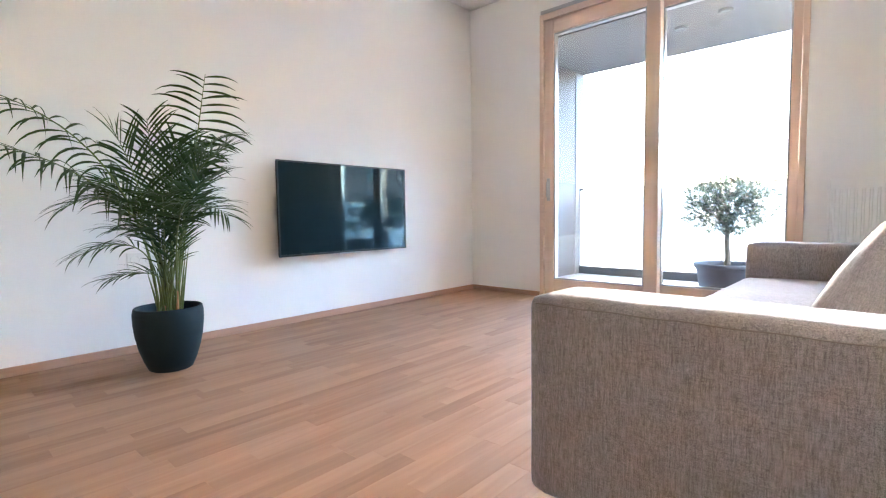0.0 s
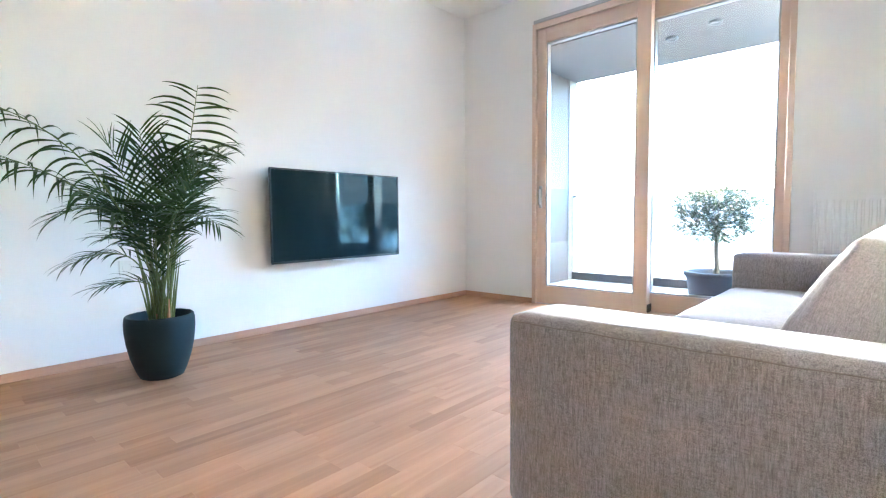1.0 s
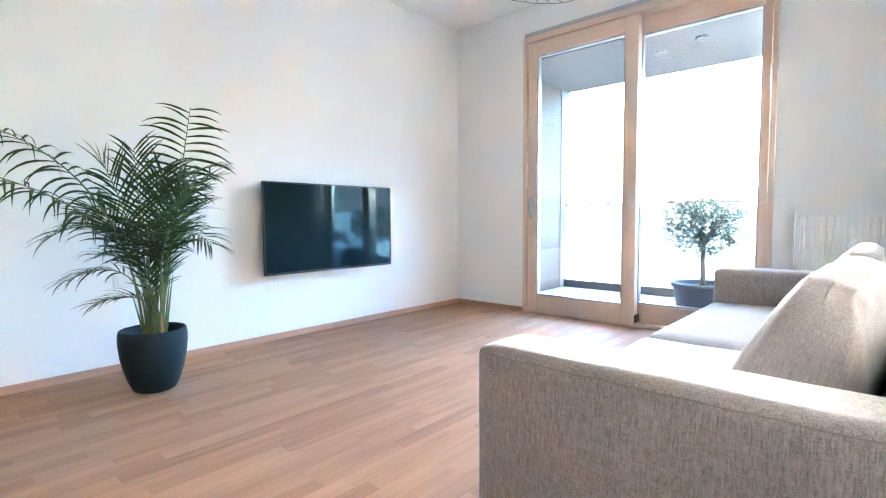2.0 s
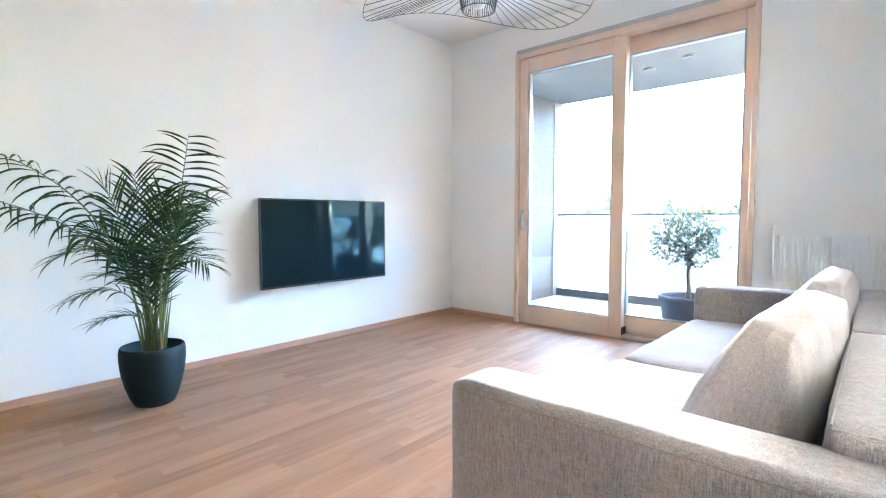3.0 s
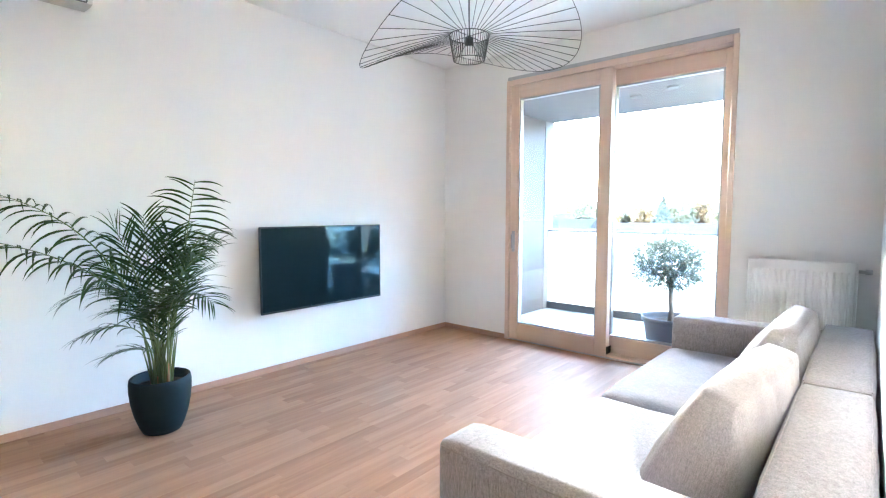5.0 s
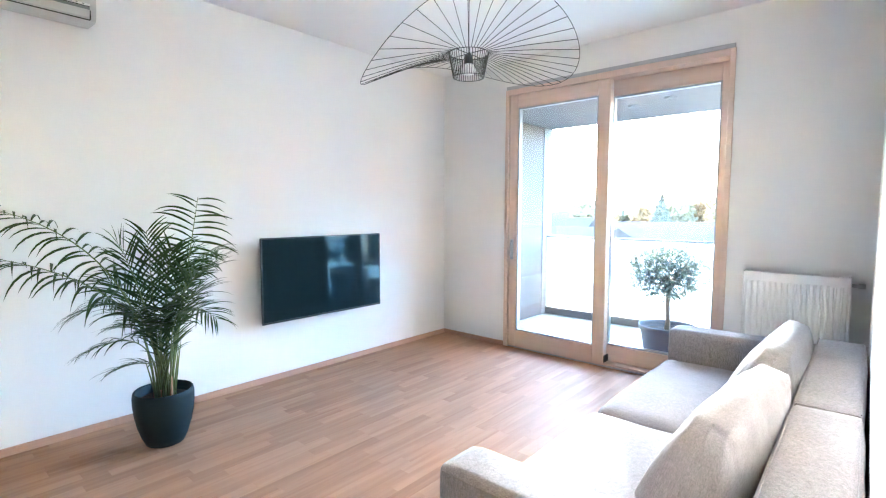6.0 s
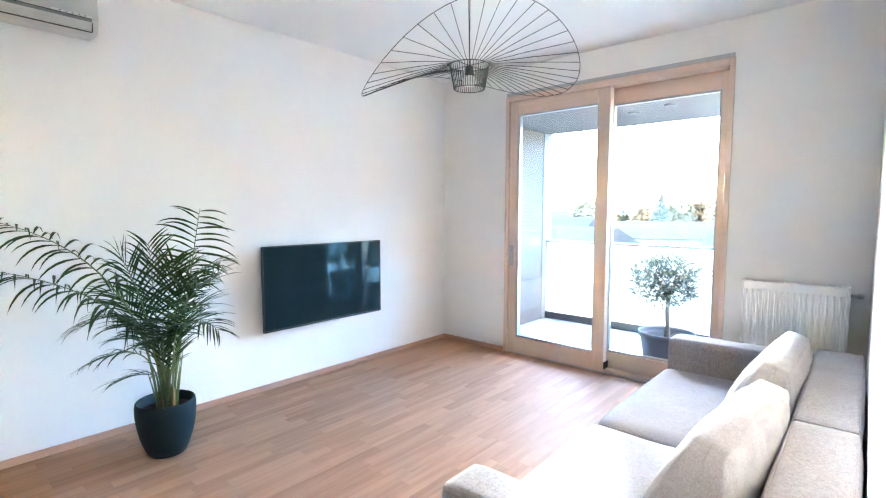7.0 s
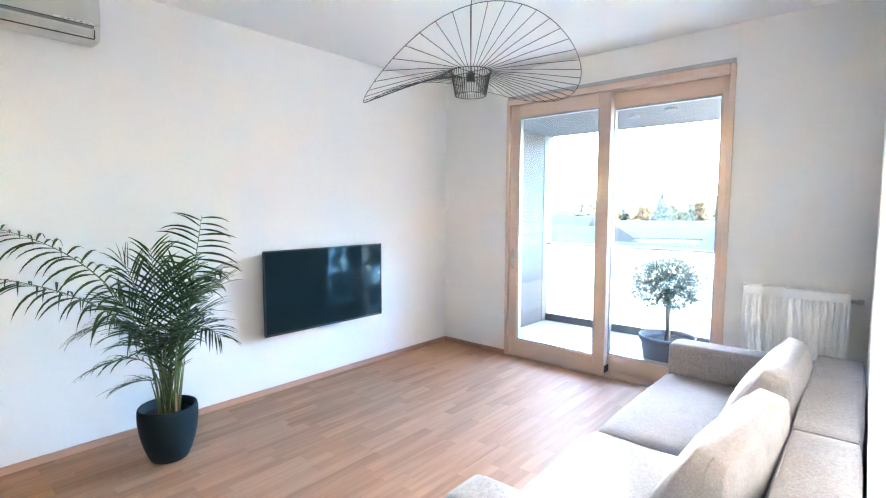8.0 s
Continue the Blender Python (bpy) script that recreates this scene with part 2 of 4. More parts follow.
def tube(points, radii, sides=8, bm=None, cap=True):
    """A round rod through points, with a radius at each."""
    bm = bm or bmesh.new()
    rings = []
    pts = [Vector(p) for p in points]
    for i, p in enumerate(pts):
        d = (pts[min(i + 1, len(pts) - 1)] - pts[max(i - 1, 0)]).normalized()
        a = d.cross(Vector((0, 0, 1)) if abs(d.z) < 0.95 else Vector((1, 0, 0))).normalized()
        b = d.cross(a)
        r = radii[i] if hasattr(radii, "__len__") else radii
        rings.append([bm.verts.new(p + (a * math.cos(k * 2 * math.pi / sides) + b * math.sin(k * 2 * math.pi / sides)) * r) for k in range(sides)])
    for s, e in zip(rings, rings[1:]):
        for k in range(sides):
            bm.faces.new((s[k], s[(k + 1) % sides], e[(k + 1) % sides], e[k]))
    if cap:
        bm.faces.new(rings[0][::-1])
        bm.faces.new(rings[-1])
    return bm


def lathe(profile, sides=40, bm=None):
    """Turns a profile of (radius, height) round z."""
    bm = bm or bmesh.new()
    rings = []
    for r, z in profile:
        if r < 1e-5:
            rings.append([bm.verts.new((0, 0, z))])
        else:
            rings.append([bm.verts.new((r * math.cos(k * 2 * math.pi / sides), r * math.sin(k * 2 * math.pi / sides), z)) for k in range(sides)])
    for s, e in zip(rings, rings[1:]):
        for k in range(sides):
            j = (k + 1) % sides
            if len(s) == 1 and len(e) > 1:
                bm.faces.new((s[0], e[j], e[k]))
            elif len(e) == 1 and len(s) > 1:
                bm.faces.new((s[k], s[j], e[0]))
            elif len(s) > 1:
                bm.faces.new((s[k], s[j], e[j], e[k]))
    return bm


def puffed(sx, sy, sz, round_=0.04, crown=0.02, wobble=0.004, cells=14, seed=0.0):
    """A stuffed block about its own centre: rounded edges, bulging faces, slight creases."""
    bm = bmesh.new()
    bmesh.ops.create_cube(bm, size=2)
    bmesh.ops.subdivide_edges(bm, edges=bm.edges[:], cuts=cells, use_grid_fill=True)
    half = Vector((sx / 2, sy / 2, sz / 2))
    for v in bm.verts:
        u = v.co.copy()
        core = Vector([max(-half[i] + round_, min(half[i] - round_, u[i] * half[i])) for i in range(3)])
        d = Vector([u[i] * half[i] for i in range(3)]) - core
        p = core + (d.normalized() * round_ if d.length > 1e-6 else d)
        big = max(range(3), key=lambda i: abs(u[i]))
        rest = [i for i in range(3) if i != big]
        p[big] += math.copysign(crown * (1 - u[rest[0]] ** 2) * (1 - u[rest[1]] ** 2), u[big])
        w = noise.noise_vector(p * 5 + Vector((seed, seed, 0))) * wobble + noise.noise_vector(p * 14 + Vector((0, seed, seed))) * wobble * 0.4
        v.co = p + w
    return bm


# ---- the room's shell ----
XW, XE, YN, YS, H = -2.703, 0.672, 4.142, -4.80, 2.64      # west, east, north and south walls, ceiling
DX0, DX1, DTOP = -1.945, -0.098, 2.385                      # the balcony door's opening
T, TN = 0.30, 0.20                                          # thickness of the walls, and of the one with the door


def structure(name, bm, mat, label="", smooth=False):
    return tagged(part(name, bm, mat, None, "", smooth), label, "", "", "structure")


structure("wall_west", box(XW - T, XW, YS - T, YN + T, -0.06, H), WALL, "white painted plaster wall out of view, at an assumed depth with the television")
structure("wall_east", box(XE, XE + T, YS - T, YN + T, -0.06, H), WALL, "white painted plaster wall out of view, at an assumed depth behind the sofa")
wb = box(XW, DX0, YN, YN + TN, -0.06, H)
box(DX1, XE, YN, YN + TN, -0.06, H, bm=wb)
box(DX0, DX1, YN, YN + TN, DTOP, H, bm=wb)
structure("wall_north", wb, WALL, "white painted plaster wall out of view, at an assumed depth round the balcony door")
# unseen end wall; its depth is assumed, set back to weaken bounced light
structure("wall_south", box(XW, XE, YS - T, YS, -0.06, H), WALL, "white painted plaster wall out of view, at an assumed depth")
structure("ceiling", box(XW - T, XE + T, YS - T, YN + T, H, H + 0.25), CEIL, "plain white painted ceiling")
floor = structure("floor", box(XW, XE, YS, YN, -0.06, -0.012), SUBFLOOR, "light brown three-strip parquet floor")

BB = 0.042
structure("baseboard_west", box(XW, XW + 0.016, YS, YN, 0, BB, 0.003), SKIRT, "low oak baseboard")
structure("baseboard_north", box(XW + 0.016, DX0 - 0.002, YN - 0.016, YN, 0, BB, 0.003), SKIRT_X, "low oak baseboard")
structure("baseboard_corner", box(DX1 + 0.002, XE - 0.016, YN - 0.016, YN, 0, BB, 0.003), SKIRT_X, "low oak baseboard")
structure("baseboard_east", box(XE - 0.016, XE, YS, YN, 0, BB, 0.003), SKIRT, "low oak baseboard")
structure("baseboard_south", box(XW + 0.016, XE - 0.016, YS, YS + 0.016, 0, BB, 0.003), SKIRT_X, "low oak baseboard")

# ---- the balcony door: a sliding leaf before a fixed one ----
door = thing("door_1", (DX0, YN, 0), "larch wood lift-and-slide balcony door, closed", "door", kind="structure")
door.matrix_basis = Matrix.Identity(4)
Y0 = YN - 0.012                                             # the casing stands a little proud of the wall
for nm, b, m in (
    ("jamb", box(DX0, DX0 + 0.035, Y0, YN + TN, 0, DTOP, 0.004), LARCH),
    ("jamb", box(DX1 - 0.035, DX1, Y0, YN + TN, 0, DTOP, 0.004), LARCH),
    ("head", box(DX0 + 0.035, DX1 - 0.035, Y0, YN + TN, DTOP - 0.05, DTOP, 0.004), LARCH_X),
    ("sill", box(DX0 + 0.035, DX1 - 0.035, YN + 0.03, YN + TN, -0.06, 0.022, 0.004), LARCH_X),
):
    part(nm, b, m, door)


def leaf(parent, x0, x1, ya, yb, z0, z1, left, right, foot, top):
    lf = new("leaf")
    lf.parent = parent
    part("stile", box(x0, x0 + left, ya, yb, z0, z1, 0.005), LARCH, lf)
    part("stile", box(x1 - right, x1, ya, yb, z0, z1, 0.005), LARCH, lf)
    part("rail", box(x0 + left, x1 - right, ya, yb, z0, z0 + foot, 0.005), LARCH_X, lf)
    part("rail", box(x0 + left, x1 - right, ya, yb, z1 - top, z1, 0.005), LARCH_X, lf)
    a, c = x0 + left, x1 - right
    ym = (ya + yb) / 2
    e = 0.012
    bead = box(a, a + e, ya + 0.012, yb - 0.012, z0 + foot, z1 - top)
    box(c - e, c, ya + 0.012, yb - 0.012, z0 + foot, z1 - top, bm=bead)
    box(a + e, c - e, ya + 0.012, yb - 0.012, z0 + foot, z0 + foot + e, bm=bead)
    box(a + e, c - e, ya + 0.012, yb - 0.012, z1 - top - e, z1 - top, bm=bead)
    part("glazing_bead", bead, STEEL, lf, "pale grey glazing bead")
    g = part("pane", box(a + e, c - e, ym - 0.004, ym + 0.004, z0 + foot + e, z1 - top - e), GLASS, lf, "clear glass pane")
    g.visible_shadow = False
    return lf


slide = leaf(door, DX0 + 0.037, -0.965, YN + 0.012, YN + 0.082, 0.006, 2.333, 0.083, 0.100, 0.152, 0.115)
fixed = leaf(door, -1.035, DX1 - 0.037, YN + 0.100, YN + 0.170, 0.024, 2.333, 0.055, 0.060, 0.140, 0.125)
hb = box(-1.881, -1.853, YN - 0.004, YN + 0.011, 0.83, 1.02, 0.005)
box(-1.874, -1.860, YN - 0.028, YN - 0.004, 0.86, 0.99, 0.005, bm=hb)
part("handle", hb, STEEL, slide, "brushed steel pull handle")
part("track", box(DX0 + 0.036, DX1 - 0.036, YN + 0.012, YN + 0.030, -0.004, 0.005), STEEL, door, "grey aluminium floor track")
part("seal", box(-0.964, -0.956, YN + 0.014, YN + 0.095, 0.03, 0.09, 0.002), DARK_PLASTIC, door, "black rubber stop at the foot")
part("blind_track", box(DX0 + 0.01, DX1 - 0.004, YN - 0.012, YN - 0.001, DTOP + 0.001, DTOP + 0.03, 0.003), STEEL, door, "grey metal strip above the casing")

# ---- the balcony ----
BZ, BY, SZ = 0.05, 5.52, 2.245                              # its floor, its railing, its ceiling
structure("balcony_floor", box(-2.75, 2.2, YN + TN, 5.70, -0.25, BZ - 0.012), SUBFLOOR, "pale grey tiled balcony floor")
structure("balcony_ceiling", box(-2.9, 2.2, YN + TN, 5.60, SZ, SZ + 0.45), SOFFIT, "grey concrete balcony ceiling")
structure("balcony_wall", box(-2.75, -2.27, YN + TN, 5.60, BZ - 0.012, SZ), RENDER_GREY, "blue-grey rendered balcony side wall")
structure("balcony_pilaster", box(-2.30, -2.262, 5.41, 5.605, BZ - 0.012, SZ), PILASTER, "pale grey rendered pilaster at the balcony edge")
structure("balcony_wall_far", box(2.0, 2.2, YN + TN, 5.60, BZ - 0.012, SZ), RENDER_GREY, "blue-grey rendered balcony side wall")
structure("facade", box(XW - 3.0, XW - T - 0.002, YN, YN + TN, -6.0, 5.5), RENDER_GREY, "blue-grey rendered facade")
rail = thing("railing", (0, BY, BZ), "balcony railing of frosted white glass panels", "railing")
part("top_rail", box(-2.265, 1.995, -0.018, 0.018, 0.920, 0.940, 0.004), RAIL_DARK, rail, "thin dark aluminium top rail")
part("bottom_rail", box(-2.265, 1.995, -0.03, 0.03, 0.0, 0.085, 0.006), RAIL_DARK, rail, "dark aluminium bottom rail")
px0 = -2.265
for w in (1.42, 1.42, 1.42):
    part("panel", box(px0 + 0.005, px0 + w - 0.005, -0.006, 0.006, 0.087, 0.918), FROST, rail, "frosted white glass panel")
    px0 += w
def soffit_lamp(x, y):
    la = thing("ceiling_spot", (x, y, SZ), "small round white balcony ceiling lamp", "lamp", "balcony ceiling lamps")
    part("ring", lathe([(0.0, -0.014), (0.030, -0.014), (0.034, -0.018), (0.046, -0.018), (0.050, -0.012), (0.050, 0.0)], 24), LAMP_GREY, la, smooth=True)
soffit_lamp(-1.04, 4.86)
soffit_lamp(-0.68, 4.72)

# ---- television ----
tv = thing("television", (XW, 2.034, 0.461), "flat black television on a wall bracket, switched off", "television")
W_TV, H_TV = 1.11, 0.626
part("bracket", box(0.001, 0.090, 0.35, 0.76, 0.15, 0.48, 0.004), ALU, tv, "dark steel wall bracket")
part("casing", box(0.090, 0.112, 0.004, W_TV - 0.004, 0.004, H_TV - 0.004, 0.008, 3), DARK_PLASTIC, tv)
bz = box(0.108, 0.120, 0, 0.010, 0, H_TV, 0.002)
box(0.108, 0.120, W_TV - 0.010, W_TV, 0, H_TV, 0.002, bm=bz)
box(0.108, 0.120, 0.010, W_TV - 0.010, H_TV - 0.010, H_TV, 0.002, bm=bz)
box(0.108, 0.120, 0.010, W_TV - 0.010, 0, 0.014, 0.002, bm=bz)
part("bezel", bz, DARK_PLASTIC, tv, "narrow glossy black bezel")
part("screen", box(0.112, 0.1165, 0.010, W_TV - 0.010, 0.014, H_TV - 0.010), SCREEN, tv, "dark reflecting glass screen")
part("logo_bar", box(0.108, 0.124, 0.46, 0.65, -0.008, 0.002, 0.002), SILVER, tv, "small silver bar under the bezel")

# ---- wall socket ----
so = thing("wall_socket", (XW, 1.29, 0.50), "white double wall socket", "socket")
part("plate", box(0, 0.010, -0.075, 0.075, -0.04, 0.04, 0.004), WHITE_PLASTIC, so)
for y in (-0.036, 0.036):
    sk = lathe([(0.0, 0.004), (0.018, 0.004), (0.020, 0.012), (0.024, 0.012), (0.025, 0.009)], 20)
    part("outlet", sk, WHITE_PLASTIC, so, at=pose(0.001, y, 0, 0, 90, 0))
    for z in (-0.009, 0.009):
        part("pin_hole", box(0.004, 0.0062, y - 0.003, y + 0.003, z - 0.003, z + 0.003), SLOT, so)

# ---- air conditioner ----
ac = thing("air_conditioner", (XW, 0.28, 2.245), "white wall-mounted air conditioner with a closed flap", "air conditioner")
L_AC = 0.825
prof = [(0.001, 0.05), (0.05, 0.030), (0.15, 0.024), (0.184, 0.034), (0.203, 0.10), (0.205, 0.27), (0.19, 0.305), (0.15, 0.315), (0.001, 0.315)]
b = bmesh.new()
ends = [[b.verts.new((x, y, z)) for x, z in prof] for y in (0.0, L_AC)]
for k in range(len(prof)):
    j = (k + 1) % len(prof)
    b.faces.new((ends[0][k], ends[0][j], ends[1][j], ends[1][k]))
b.faces.new(ends[0][::-1])
b.faces.new(ends[1])
bmesh.ops.bevel(b, geom=[e for e in b.edges if abs(e.verts[0].co.y - e.verts[1].co.y) < 1e-6], offset=0.008, segments=2, affect="EDGES")
part("body", b, AC_SHELL, ac)
part("slot", box(0.170, 0.2035, 0.02, L_AC - 0.03, 0.086, 0.099, 0.002), LAMP_GREY, ac, "grey air outlet slot")
part("slot_shadow_gap", box(0.170, 0.2045, 0.02, L_AC - 0.03, 0.099, 0.103), SLOT, ac, "thin dark gap")
part("lower_flap", box(0.165, 0.196, 0.02, L_AC - 0.035, 0.044, 0.083, 0.004), AC_SHELL, ac, "long white flap")
part("flap_gap", box(0.150, 0.1915, 0.018, L_AC - 0.028, 0.0355, 0.0395), SLOT, ac, "thin dark gap")
part("flap_gap_end", box(0.150, 0.1985, L_AC - 0.030, L_AC - 0.026, 0.040, 0.095), SLOT, ac)
part("front_panel", box(0.203, 0.209, 0.004, L_AC - 0.004, 0.108, 0.285, 0.002), AC_SHELL, ac)
part("display", box(0.2035, 0.211, L_AC - 0.20, L_AC - 0.03, 0.103, 0.112, 0.001), WHITE_PLASTIC, ac, "small pale display strip")
for k in range(5):
    part("mark", box(0.2108, 0.2116, L_AC - 0.17 + k * 0.026, L_AC - 0.160 + k * 0.026, 0.106, 0.109), SLOT, ac)

# ---- radiator ----
rd = thing("radiator", (0.025, YN, 0.30), "white panel radiator with vertical ribs", "radiator")
WR, HR = 0.553, 0.597
back = box(0.012, WR - 0.012, -0.064, -0.050, 0.01, HR - 0.02, 0.003)
part("rear_panel", back, WHITE_METAL, rd)
b = bmesh.new()
cols = []
nx = 132
for i in range(nx + 1):
    x = 0.010 + (WR - 0.020) * i / nx
    u = (i % 8) / 8
    y = -0.132 + 0.0042 * max(0.0, min(1.0, 2.0 - abs(u - 0.5) * 8))
    col = []
    for z, k in ((0.0, 0.0), (0.03, 0.0), (0.045, 1.0), (HR - 0.07, 1.0), (HR - 0.055, 0.0), (HR - 0.02, 0.0)):
        col.append(b.verts.new((x, -0.132 + (y + 0.132) * k, z)))
    cols.append(col)
for s_, e_ in zip(cols, cols[1:]):
    for k in range(5):
        b.faces.new((s_[k], e_[k], e_[k + 1], s_[k + 1]))
part("front_panel", b, WHITE_METAL, rd, "ribbed white front panel")
for x in (0.0, WR - 0.010):
    part("side_panel", box(x, x + 0.010, -0.143, -0.046, 0.01, HR, 0.003), WHITE_METAL, rd)
gr = box(0.011, WR - 0.011, -0.142, -0.134, HR - 0.02, HR - 0.002)
box(0.011, WR - 0.011, -0.056, -0.048, HR - 0.02, HR - 0.002, bm=gr)
for i in range(22):
    x = 0.016 + i * (WR - 0.034) / 21
    box(x, x + 0.006, -0.134, -0.056, HR - 0.014, HR - 0.004, bm=gr)
part("top_grille", gr, WHITE_METAL, rd, "slotted white top grille")
for x in (0.08, WR - 0.09):
    part("bracket", box(x, x + 0.03, -0.05, -0.001, 0.08, 0.5), WHITE_METAL, rd)
part("valve", tube([(WR, -0.09, HR - 0.05), (WR + 0.03, -0.09, HR - 0.05), (WR + 0.032, -0.09, HR - 0.05), (WR + 0.062, -0.09, HR - 0.05)], [0.010, 0.010, 0.017, 0.015], 14), STEEL, rd, "grey thermostat valve", True)

# ---- sofa ----
SX0, SX1, SY0, SY1 = -0.288, 0.640, 1.335, 3.715           # front, back, near and far ends
sofa = thing("sofa", ((SX0 + SX1) / 2, (SY0 + SY1) / 2, 0), "grey-beige linen two-seat sofa with square arms", "sofa")
CX, CY = (SX0 + SX1) / 2, (SY0 + SY1) / 2
ARM, ARM_Z, SEAT_Z = 0.185, 0.545, 0.362


def block(x0, x1, y0, y1, z0, z1, **k):
    b = puffed(x1 - x0, y1 - y0, z1 - z0, **k)
    bmesh.ops.translate(b, verts=b.verts, vec=((x0 + x1) / 2 - CX, (y0 + y1) / 2 - CY, (z0 + z1) / 2))
    return b


for y0, y1, sd in ((SY0, SY0 + ARM, 1.0), (SY1 - ARM, SY1, 2.0)):
    arm = part("armrest", block(SX0, SX1 - 0.02, y0, y1, 0.105, ARM_Z, round_=0.028, crown=0.004, wobble=0.002, cells=22, seed=sd), LINEN, sofa, smooth=True)
    yo = y0 if sd == 1.0 else y1
    sg = -1 if sd == 1.0 else 1
    seam = []
    for i in range(25):
        u = -0.95 + 1.9 * i / 24
        seam.append((SX0 + (SX1 - 0.02 - SX0) * (u + 1) / 2 - CX, yo + sg * (-0.0014 + 0.0016 * (1 - u * u)) - CY, ARM_Z - 0.019 + 0.0010 * math.sin(i * 1.7)))
    part("seam", tube(seam, 0.0011, 5), SEAM, arm, "stitched seam along the arm")
part("base", box(SX0 + 0.02 - CX, SX1 - 0.02 - CX, SY0 + ARM - CY, SY1 - ARM - CY, 0.11, 0.238, 0.012), LINEN, sofa)
mid = (SY0 + SY1) / 2 - 0.08
for y0, y1, sd in ((SY0 + ARM + 0.002, mid - 0.002, 3.0), (mid + 0.002, SY1 - ARM - 0.002, 4.0)):
    part("seat_cushion", block(SX0 - 0.004, SX1 - 0.20, y0, y1, 0.239, SEAT_Z, round_=0.036, crown=0.018, wobble=0.004, cells=18, seed=sd), LINEN, sofa, smooth=True)
part("back_frame", box(SX1 - 0.06 - CX, SX1 + 0.016 - CX, SY0 + ARM - CY, SY1 - 0.02 - CY, 0.11, 0.515, 0.015), LINEN, sofa)
for y0, y1, sd in ((SY0 + ARM - 0.035, mid + 0.019, 5.0), (mid + 0.021, SY1 - 0.02, 5.7)):
    top = part("back_top", block(SX1 - 0.185, SX1 + 0.018, y0, y1, 0.500, 0.588, round_=0.020, crown=0.006, wobble=0.004, cells=22, seed=sd), LINEN, sofa, smooth=True)
    for x_ in (SX1 - 0.177, SX1 + 0.010):
        part("seam", tube([(x_ - CX, y0 + 0.02 + (y1 - y0 - 0.04) * i / 20 - CY, 0.5845 + 0.0010 * math.sin(i * 1.9)) for i in range(21)], 0.0022, 6), LINEN_PALE, top, "raised edge seam")
    part("seam", tube([(SX1 - 0.175 + 0.183 * i / 10 - CX, y0 + 0.0065 - CY, 0.5825 + 0.0008 * math.sin(i * 2.3)) for i in range(11)], 0.0022, 6), LINEN_PALE, top, "raised edge seam")
bk = block(SX1 - 0.195, SX1 - 0.062, SY0 + ARM + 0.004, SY1 - ARM - 0.004, 0.365, 0.515, round_=0.03, crown=0.006, wobble=0.004, cells=22, seed=6.0)
part("back_cushion", bk, LINEN, sofa, smooth=True)
for x in (SX0 + 0.08, SX1 - 0.08):
    for y in (SY0 + 0.09, SY1 - 0.09):
        part("leg", lathe([(0.0, 0.0), (0.020, 0.0), (0.026, 0.11), (0.0, 0.11)], 16), DARK_PLASTIC, sofa, "short dark leg", True, pose(x - CX, y - CY, 0))


# ---- loose back cushions on the sofa ----
def back_cushion(at, length, h, foot, top, seed, label):
    """A long stuffed cushion, thick at its foot and narrow at its top, with soft ends and folds at the upper corners."""
    th = thing("cushion", at, label, "cushion", "cushions on the sofa")

    def shaped(p):
        k = min(1.0, max(0.0, p.z / h + 0.5))
        e = min(1.0, abs(p.x) / (length / 2))
        q = Vector((p.x * (1 - 0.05 * k ** 2), p.y * (1 + (top / foot - 1) * k ** 1.15), p.z - 0.004 * e ** 4 * k))
        q.y += math.copysign(0.012 * (1 - e * e) * math.sin(math.pi * k), p.y)
        side = math.copysign(1, p.x)
        for j in range(4):
            a = 0.35 + 0.33 * j + 0.1 * math.sin(seed + 3 * j)
            u, w = (1 - e) * length / 2, (1 - k) * h
            off = u * math.sin(a) - w * math.cos(a) + 0.012 * math.sin(9 * w + seed * j)
            reach = math.exp(-((u * u + w * w) ** 0.5 - 0.07) ** 2 / 0.008)
            q.y -= math.copysign(0.0022 * math.exp(-(off / 0.020) ** 2) * reach, p.y)
            q.x -= side * 0.004 * math.exp(-(off / 0.02) ** 2) * reach
        n_ = noise.noise(Vector((p.x * 5 + seed, p.z * 4, p.y * 3))) * 0.009 + noise.noise(Vector((p.x * 14, p.z * 22 + seed, p.y * 9))) * 0.0028
        return q + Vector((0.4 * n_, math.copysign(n_, p.y), 0.5 * n_))

    bm = puffed(length, foot, h, round_=0.036, crown=0.026, wobble=0.003, cells=58, seed=seed)
    for v in bm.verts:
        v.co = shaped(v.co)
    cover = part("cover", bm, LINEN_PALE, th, smooth=True)
    for sd in (-1, 1):
        line = []
        for i in range(15):
            z = h * (-0.36 + 0.50 * i / 14)
            bow = 0.023 * (1 - (2 * z / h) ** 2)
            q = shaped(Vector((sd * (length / 2 + bow - 0.0006), 0.006 + 0.003 * math.sin(i), z)))
            line.append(q)
        part("seam", tube(line, 0.0010, 5), SEAM_PALE, cover, "stitched seam down the end")
    return th


# each leans back against the backrest, its face to the room
back_cushion(pose(0.322, 2.150, 0.524, 0, 0, 85) @ pose(0, 0, 0, 15, 0, 0), 0.80, 0.350, 0.260, 0.115, 1.3, "pale linen back cushion leaning on the sofa back")
back_cushion(pose(0.338, 3.090, 0.526, 0, 0, 89) @ pose(0, 0, 0, 15, 0, 0), 0.84, 0.352, 0.285, 0.110, 4.1, "pale linen back cushion leaning near the far arm")

